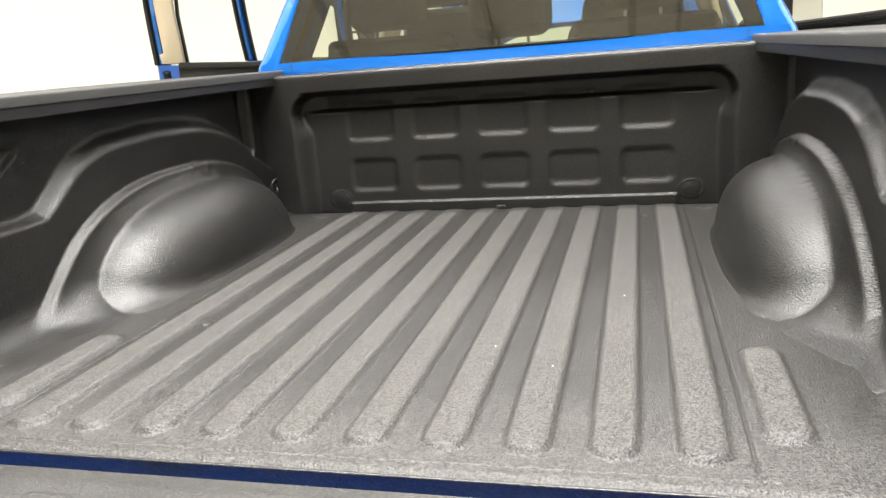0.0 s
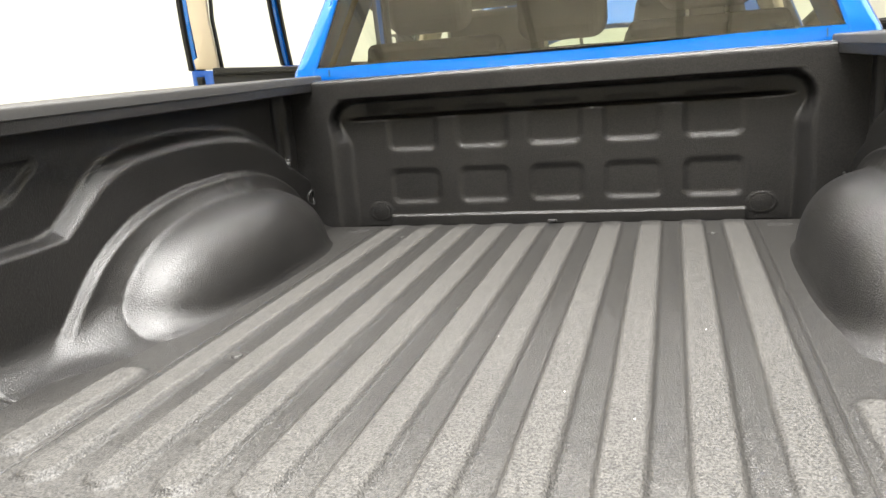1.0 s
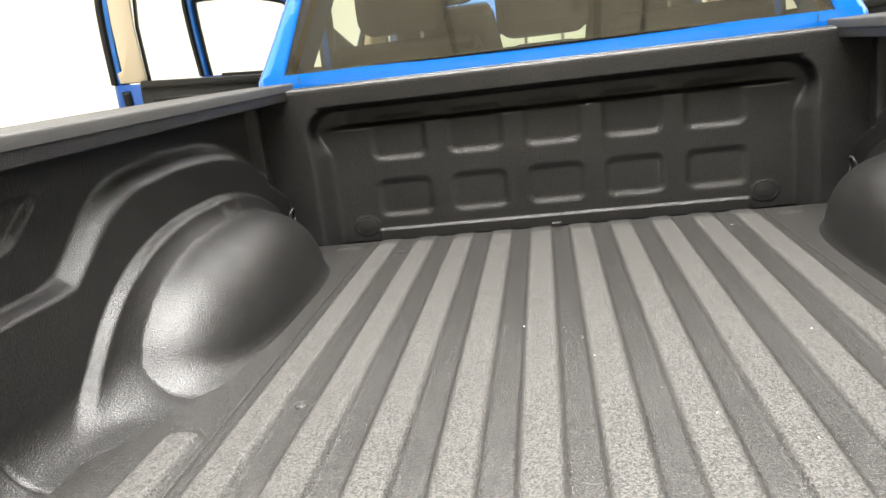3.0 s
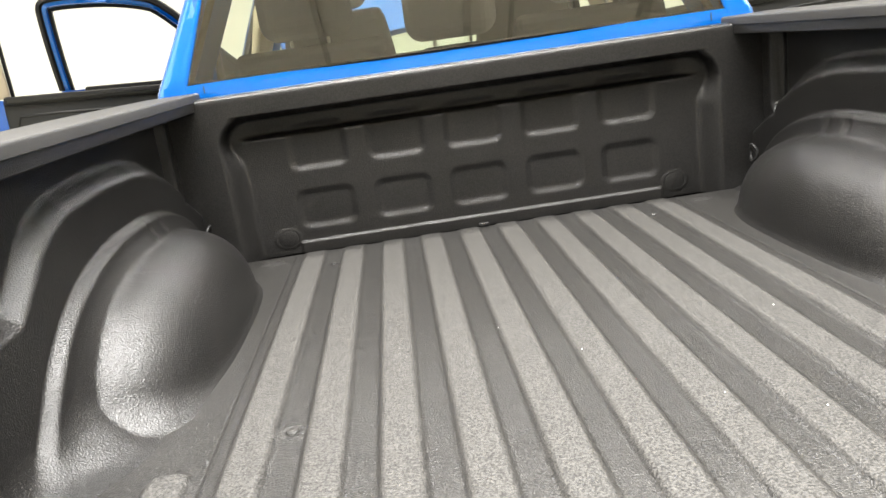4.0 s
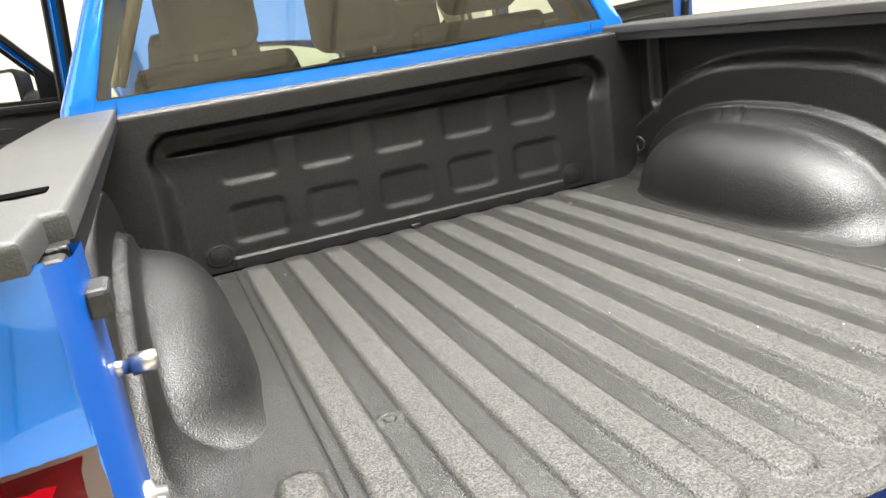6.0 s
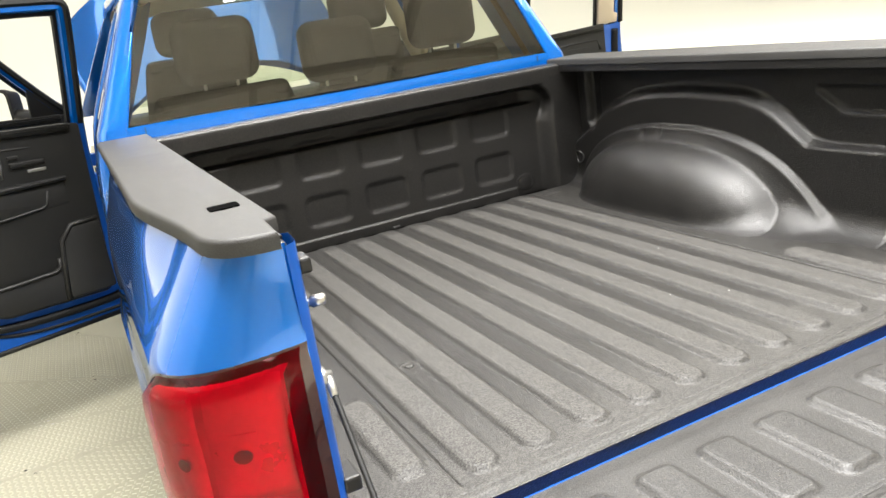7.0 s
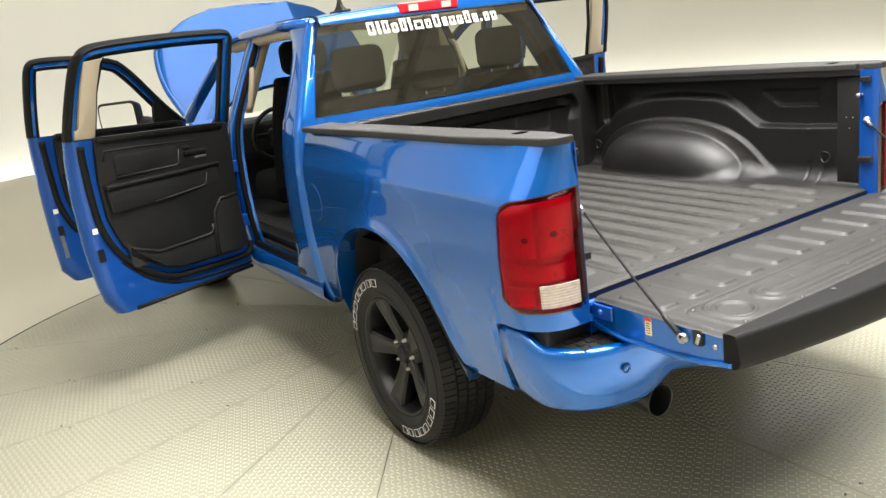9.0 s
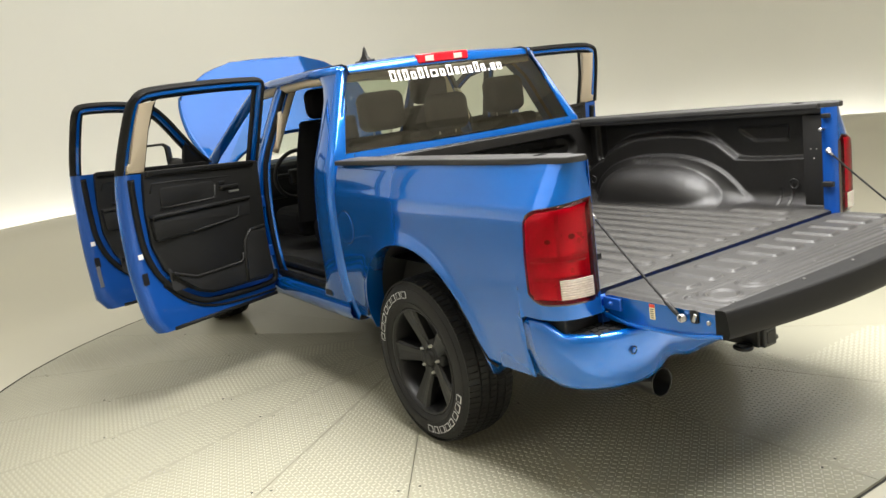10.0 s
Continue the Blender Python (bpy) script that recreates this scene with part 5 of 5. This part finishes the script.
# ---- the truck: doors, open ----
def door(s, hinge, length, angle, front):
    a = radians(angle)
    L = Vector((s * math.sin(a), -math.cos(a), 0))
    N = Vector((-s * math.cos(a), -math.sin(a), 0))

    def lean(z):
        return float(0.975 - cab_x(min(max(z, 0.62), 1.90)))

    def at(u, z, w):
        rise = 0.060 * (u / length - 0.25) * min(1, max(0, (z - 1.15) / 0.22)) * min(1, max(0, (1.86 - z) / 0.35))
        return Vector((hinge[0], hinge[1], 0)) + L * u + N * (w + lean(z)) + Vector((0, 0, z + rise))

    W = length
    zb, belt, top = 0.490, 1.408, 1.910
    if front:
        outline = [(0.0, 0.56), (0.03, zb), (W - 0.06, zb), (W, 0.53), (W + 0.005, 0.9), (W, 1.2), (W - 0.005, belt), (0.02, belt)]
        frame = [(0.02, belt), (0.16, belt + 0.12), (0.42, top - 0.09), (0.52, top - 0.05), (0.70, top - 0.015), (W - 0.10, top - 0.005), (W - 0.045, top - 0.03), (W - 0.03, top - 0.10), (W - 0.012, belt + 0.15), (W - 0.008, belt)]
    else:
        outline = [(0.0, zb + 0.035), (0.03, zb), (W - 0.16, zb - 0.005), (W - 0.06, zb + 0.03), (W - 0.02, 0.62), (W + 0.01, 0.85), (W + 0.01, 1.2), (W - 0.01, belt), (0.01, belt)]
        frame = [(0.02, belt), (0.022, belt + 0.3), (0.026, top - 0.03), (0.05, top - 0.002), (0.10, top + 0.004), (0.40, top + 0.008), (W - 0.18, top - 0.004), (W - 0.09, top - 0.03), (W - 0.055, top - 0.09), (W - 0.030, belt + 0.22), (W - 0.012, belt)]
    frame = soften(frame)
    # fine outline so that the skin follows the curve of the side
    fine = []
    for i, p in enumerate(outline):
        q = outline[(i + 1) % len(outline)]
        k = max(1, int(math.dist(p, q) / 0.09))
        fine += [(p[0] + (q[0] - p[0]) * t / k, p[1] + (q[1] - p[1]) * t / k) for t in range(k)]
    zs_ = np.linspace(zb, belt, 12)
    left = np.interp(zs_, [zb, 0.56], [0.03, 0.0]) if front else np.interp(zs_, [zb, zb + 0.035], [0.03, 0.0])
    right = np.interp(zs_, [zb, 0.53, 0.9, 1.2, belt], [W - 0.06, W, W + 0.005, W, W - 0.005]) if front else \
        np.interp(zs_, [zb, 0.505, 0.62, 0.85, 1.2, belt], [W - 0.075, W - 0.045, W - 0.012, W + 0.005, W + 0.005, W - 0.01])
    rows = []
    for z, u0, u1 in zip(zs_, left, right):
        us = np.linspace(u0, u1, 9)
        rows.append([at(u, z, 0.0) for u in us] + [at(u1 + 0.004, z, 0.012), at(u1, z, 0.030), at(u1 - 0.012, z, 0.060), at(u1 - 0.035, z, 0.074), at(u1 - 0.07, z, 0.078)]
                    + [at(u, z, 0.080) for u in np.linspace(u1 - 0.10, u0 + 0.08, 8)] + [at(u0 + 0.03, z, 0.070), at(u0 + 0.008, z, 0.04), at(u0, z, 0.0)])
    arr = np.array([[tuple(p) for p in r] for r in rows])
    nm = "front_door" if front else "rear_door"
    d = part(nm, grid(nm, arr[..., 0], arr[..., 1], arr[..., 2], flip=s > 0), BLUE, truck, "open blue door with black inner trim")
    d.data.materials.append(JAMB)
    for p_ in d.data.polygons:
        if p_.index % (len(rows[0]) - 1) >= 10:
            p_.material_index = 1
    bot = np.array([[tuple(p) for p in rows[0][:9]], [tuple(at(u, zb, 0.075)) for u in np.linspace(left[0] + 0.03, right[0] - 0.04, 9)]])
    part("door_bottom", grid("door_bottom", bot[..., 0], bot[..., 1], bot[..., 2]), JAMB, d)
    part("bottom_seal", tube([at(0.05, zb + 0.010, 0.080), at(W * 0.5, zb + 0.008, 0.080), at(W - 0.16, zb + 0.008, 0.080)], 0.012, 8), RUBBER, d)
    if not front:
        part("skirt_seal", tube([at(u * W, z, 0.081) for u, z in soften([(0.05, 0.528), (0.30, 0.530), (0.50, 0.545), (0.64, 0.585), (0.76, 0.66), (0.85, 0.77)])], 0.008, 8), RUBBER, d, "thin black seal along the door skirt")
    # window frame
    mid = len(frame) // 2
    cu, czz = W * 0.5, belt + 0.22
    path = []
    for i, (u, z) in enumerate(frame):
        p, q = frame[max(0, i - 1)], frame[min(len(frame) - 1, i + 1)]
        t = Vector((q[0] - p[0], q[1] - p[1])).normalized()
        nin = Vector((t.y, -t.x))
        if nin.dot(Vector((cu - u, czz - z))) < 0:
            nin = -nin
        path.append((u, z, nin))
    def strip(sec, name, mat, label=""):
        verts, faces = [], []
        m = len(sec)
        for u, z, nin in path:
            for i_, w_ in sec:
                verts.append(at(u + nin.x * i_, z + nin.y * i_, w_))
        for i in range(len(path) - 1):
            for j in range(m):
                faces.append((i * m + j, i * m + (j + 1) % m, (i + 1) * m + (j + 1) % m, (i + 1) * m + j))
        return part(name, mesh(name, verts, faces, False), mat, d, label, sharp=50)
    strip([(0.0, 0.0), (0.0, 0.03), (0.010, 0.055), (0.040, 0.060), (0.048, 0.045), (0.048, 0.0)], "window_frame", BLUE)
    strip([(-0.006, 0.006), (-0.014, 0.030), (-0.006, 0.056), (0.012, 0.068), (0.022, 0.060), (0.010, 0.03)], "frame_seal", RUBBER)
    strip([(0.048, 0.012), (0.048, 0.042), (0.062, 0.042), (0.062, 0.012)], "glass_channel", RUBBER)
    # inner trim panel
    m0, k = 0.105, W / 0.918
    tp = [(0.07, 0.66), (0.10, 0.622), (0.50, 0.640), (0.58, 0.672), (0.68, 0.745), (0.765, 0.86), (0.808, 1.02), (0.812, 1.20), (0.800, belt + 0.008), (0.05, belt + 0.008)]
    tp = [(u * k, z) for u, z in tp]
    tr = part("trim_panel", prism(rounded(tp, [0.02] * 8 + [0.02, 0.02], 4), 0.070, m0, at, 0.008), TRIM, d, "black moulded inner door panel", sharp=35)
    sp = [(0.03, 0.66), (0.035, 0.595), (0.10, 0.575), (0.50, 0.590), (0.60, 0.625), (0.715, 0.715), (0.805, 0.84), (0.852, 1.00), (0.858, 1.20), (0.862, belt - 0.03)]
    part("door_seal", tube([at(u * k, z, 0.084) for u, z in soften(sp)], 0.019, 10), RUBBER, d)

    def slab(pts, w0, w1, name, mat, bev=0.006, r=0.012, label=""):
        return part(name, prism(rounded([(u * k, z) for u, z in pts], r, 3), w0, w1, at, bev), mat, tr, label, sharp=40)

    def bead(pts, w, r, name, mat, label=""):
        return part(name, tube([at(u * k, z, w) for u, z in pts], r, 8), mat, tr, label)
    rect = lambda u0, u1, z0, z1: [(u0, z0), (u1, z0), (u1, z1), (u0, z1)]
    slab(rect(0.09, 0.795, 1.386, 1.421), m0 - 0.002, m0 + 0.020, "top_roll", PLASTIC, 0.012)
    slab(rect(0.155, 0.80, 1.172, 1.192), m0 - 0.002, m0 + 0.052, "armrest", PLASTIC, 0.009, 0.008, "black armrest shelf")
    slab([(0.155, 1.06), (0.79, 1.04), (0.80, 1.175), (0.155, 1.175)], m0 - 0.002, m0 + 0.034, "armrest_body", TRIM, 0.014, 0.02)
    bead([(0.775, 1.30), (0.76, 1.345), (0.62, 1.347), (0.21, 1.335), (0.195, 1.31), (0.20, 1.215)], m0 + 0.002, 0.007, "panel_edge", TRIM)
    slab(rect(0.375, 0.72, 1.222, 1.322), m0 - 0.002, m0 + 0.010, "insert", TRIM, 0.005, 0.02)
    bead([(0.372, 1.30), (0.375, 1.225), (0.40, 1.218), (0.725, 1.218)], m0 + 0.012, 0.006, "insert_edge", PLASTIC)
    slab(rect(0.205, 0.348, 1.228, 1.312), m0 - 0.001, m0 + 0.006, "handle_cup", DARK, 0.002)
    slab(rect(0.215, 0.345, 1.262, 1.284), m0 + 0.006, m0 + 0.030, "pull_handle", PLASTIC, 0.006, 0.008, "black pull handle")
    slab(rect(0.305, 0.345, 1.296, 1.312), m0 + 0.006, m0 + 0.020, "lock_knob", PLASTIC, 0.004, 0.006)
    slab(rect(0.215, 0.285, 1.232, 1.246), m0 + 0.006, m0 + 0.026, "lever", STEEL, 0.003, 0.005)
    slab(rect(0.33, 0.345, 1.193, 1.197), m0 + 0.030, m0 + 0.046, "switch_plate", DARK, 0.001, 0.002)
    bead([(0.56, 1.052), (0.40, 1.062), (0.27, 1.072), (0.25, 1.085), (0.238, 1.142)], m0 + 0.033, 0.0055, "crease", PLASTIC)
    bead([(0.76, 0.992), (0.74, 0.990), (0.273, 0.996)], m0 + 0.001, 0.004, "crease", PLASTIC)
    slab(rect(0.285, 0.745, 0.72, 0.918), m0 - 0.0005, m0 + 0.0005, "pocket_opening", DARK, 0.0, 0.03)
    pf = [(0.262, 0.648), (0.50, 0.655), (0.59, 0.690), (0.70, 0.79), (0.735, 0.835), (0.60, 0.770), (0.286, 0.776), (0.262, 0.84)]
    part("pocket_front", prism([(u * k, z) for u, z in pf], m0 - 0.002, m0 + 0.030, at, 0.004), TRIM, tr, sharp=40)
    bead([(0.735, 0.838), (0.718, 0.827), (0.60, 0.776), (0.45, 0.778), (0.290, 0.783), (0.268, 0.800), (0.265, 0.84)], m0 + 0.031, 0.0095, "pocket_lip", PLASTIC, "grey map pocket edge")
    sk = [(0.075, 0.645), (0.265, 0.648), (0.250, 0.83), (0.236, 0.90), (0.185, 0.965), (0.075, 0.968)]
    slab(sk, m0 - 0.002, m0 + 0.040, "speaker_pod", TRIM, 0.010, 0.02)
    bead([(0.276, 0.65), (0.250, 0.83), (0.236, 0.91), (0.188, 0.970), (0.08, 0.974)], m0 + 0.034, 0.012, "pod_edge", PLASTIC)
    # tan trim on the rear post of the window
    if not front:
        tn = [(W - 0.155, belt + 0.005), (W - 0.045, belt + 0.005), (W - 0.045, belt + 0.05), (W - 0.066, belt + 0.06), (W - 0.082, belt + 0.28), (W - 0.10, top - 0.085), (W - 0.20, top - 0.075), (W - 0.185, top - 0.10), (W - 0.165, belt + 0.25)]
        part("post_trim", prism(tn, 0.045, 0.072, at, 0.006), TAN, d, "tan window post trim", sharp=40)
        part("glass_divider", prism([(W - 0.168, belt), (W - 0.156, belt), (W - 0.168, belt + 0.25), (W - 0.20, top - 0.07), (W - 0.212, top - 0.07), (W - 0.18, belt + 0.25)], 0.02, 0.05, at), RUBBER, d)
    else:
        sailu = [(0.05, belt), (0.24, belt), (0.24, belt + 0.17), (0.18, belt + 0.12)]
        part("mirror_sail", prism(sailu, 0.02, 0.06, at, 0.004), PLASTIC, d, "black mirror mounting triangle")
        # mirror: points outwards from the skin
        mc = at(0.285, 1.462, -0.205)
        X, Y, Zv = (-N * 0.85 + L * 0.53), (L * 0.85 + N * 0.53), Vector((0, 0, 1))

        def mp(p, q, r_):
            return mc + X * (1.3 * p + 0.03) + Zv * (1.2 * q) + Y * r_
        hs = rounded([(-0.115, -0.105), (0.135, -0.105), (0.145, 0.0), (0.135, 0.105), (-0.115, 0.105)], 0.035, 4)
        mir = part("door_mirror", prism(hs, 0.0, 0.10, lambda p, q, r_: mp(p * (1 - 0.25 * (0.10 - r_) / 0.10), q * (1 - 0.2 * (0.10 - r_) / 0.10), r_), 0.012), PLASTIC, d, "black door mirror", sharp=45)
        gl = rounded([(-0.098, -0.088), (0.120, -0.088), (0.128, 0.0), (0.120, 0.088), (-0.098, 0.088)], 0.028, 4)
        part("mirror_glass", prism(gl, 0.1005, 0.103, mp), MIRROR, mir, "mirror glass")
        part("mirror_arm", tube([mp(-0.07, -0.03, 0.05), mp(-0.13, -0.04, 0.05), mp(-0.20, -0.06, 0.05)], [0.05, 0.05, 0.045], 12), PLASTIC, mir)
    # latch and label
    part("latch_plate", prism(rounded([(W - 0.066, 0.80), (W - 0.030, 0.80), (W - 0.030, 0.87), (W - 0.066, 0.87)], 0.006, 2), 0.0795, 0.083, at), PLASTIC, d, "black door latch")
    part("door_label", prism([(W - 0.062, 0.955), (W - 0.032, 0.955), (W - 0.032, 0.985), (W - 0.062, 0.985)], 0.0795, 0.0812, at), WHITE, d, "small white label")
    if front:
        part("door_label", prism([(W - 0.055, 0.66), (W - 0.030, 0.66), (W - 0.030, 0.84), (W - 0.055, 0.84)], 0.0795, 0.0812, at), STEEL, d, "long silver label")
    return d


for s in (-1, 1):
    door(s, (s * 0.962, 3.005), 1.0, 71.5, False)
    door(s, (s * 0.962, 3.98), 1.04, 80, True)


# ---- raised lugs of the checker plate ----
def lugs():
    """Rows of crossed lugs on each sector that the walk passes, turned with the sector."""
    verts, faces = [], []
    base = np.array([(-0.5, -0.10, 0), (-0.30, -0.5, 0), (0.30, -0.5, 0), (0.5, -0.10, 0), (0.5, 0.10, 0), (0.30, 0.5, 0), (-0.30, 0.5, 0), (-0.5, 0.10, 0), (-0.34, 0, 1), (0.34, 0, 1)])
    fc = [(0, 1, 8), (1, 2, 9, 8), (2, 3, 9), (3, 4, 9), (4, 5, 9), (5, 6, 8, 9), (6, 7, 8), (7, 0, 8)]
    pitch, ln, wd, hi = 0.0255, 0.0225, 0.0056, 0.0034
    off = 0
    for k in range(-2, 8):
        mid = A0 + (k + 0.5) * SECT
        ax, ay = np.array([math.cos(mid), math.sin(mid)]), np.array([-math.sin(mid), math.cos(mid)])
        n = int(TR / pitch)
        for i in range(int(0.6 / pitch), n):
            r = (i + 0.5) * pitch
            half = r * math.tan(SECT / 2) - 0.012
            m = int(half / pitch)
            for j in range(-m, m + 1):
                q = j * pitch
                if r * r + q * q > (TR - 0.03) ** 2:
                    continue
                c = np.array(TC) + ax * r + ay * q
                # nothing is seen under the far half of the truck
                if c[0] > 0.95 and c[1] > 0.3 or c[0] > 1.9:
                    continue
                if -0.3 < c[0] and 1.6 < c[1] < 4.5:
                    continue
                t = mid + (math.pi / 4 if (i + j) % 2 else -math.pi / 4)
                ct, st = math.cos(t), math.sin(t)
                p = base * (ln, wd, hi)
                verts.append(np.stack([c[0] + p[:, 0] * ct - p[:, 1] * st, c[1] + p[:, 0] * st + p[:, 1] * ct, p[:, 2] + 0.0002], 1))
                faces += [tuple(off + q_ for q_ in f) for f in fc]
                off += 10
    return mesh("lugs", np.concatenate(verts).tolist(), faces)


lug = tpart("checker_relief", lugs(), LUGM, "raised diamond lugs of the checker plate")
lug["kind"] = "stuff"
# plate fixing holes beside the joints
for k in range(-2, 8):
    a = A0 + k * SECT
    for r in (1.55, 2.25, 2.95):
        for sgn in (-1, 1):
            x, y = TC[0] + r * math.cos(a) - sgn * 0.030 * math.sin(a), TC[1] + r * math.sin(a) + sgn * 0.030 * math.cos(a)
            tpart("fixing", revolve([(0.0001, 0.0012), (0.005, 0.0012), (0.0065, 0.0014), (0.007, 0.0)], 12, "Z", (x + 0.02 * sgn, y, 0)), SEAM if (k + int(r * 10)) % 3 else STEEL)
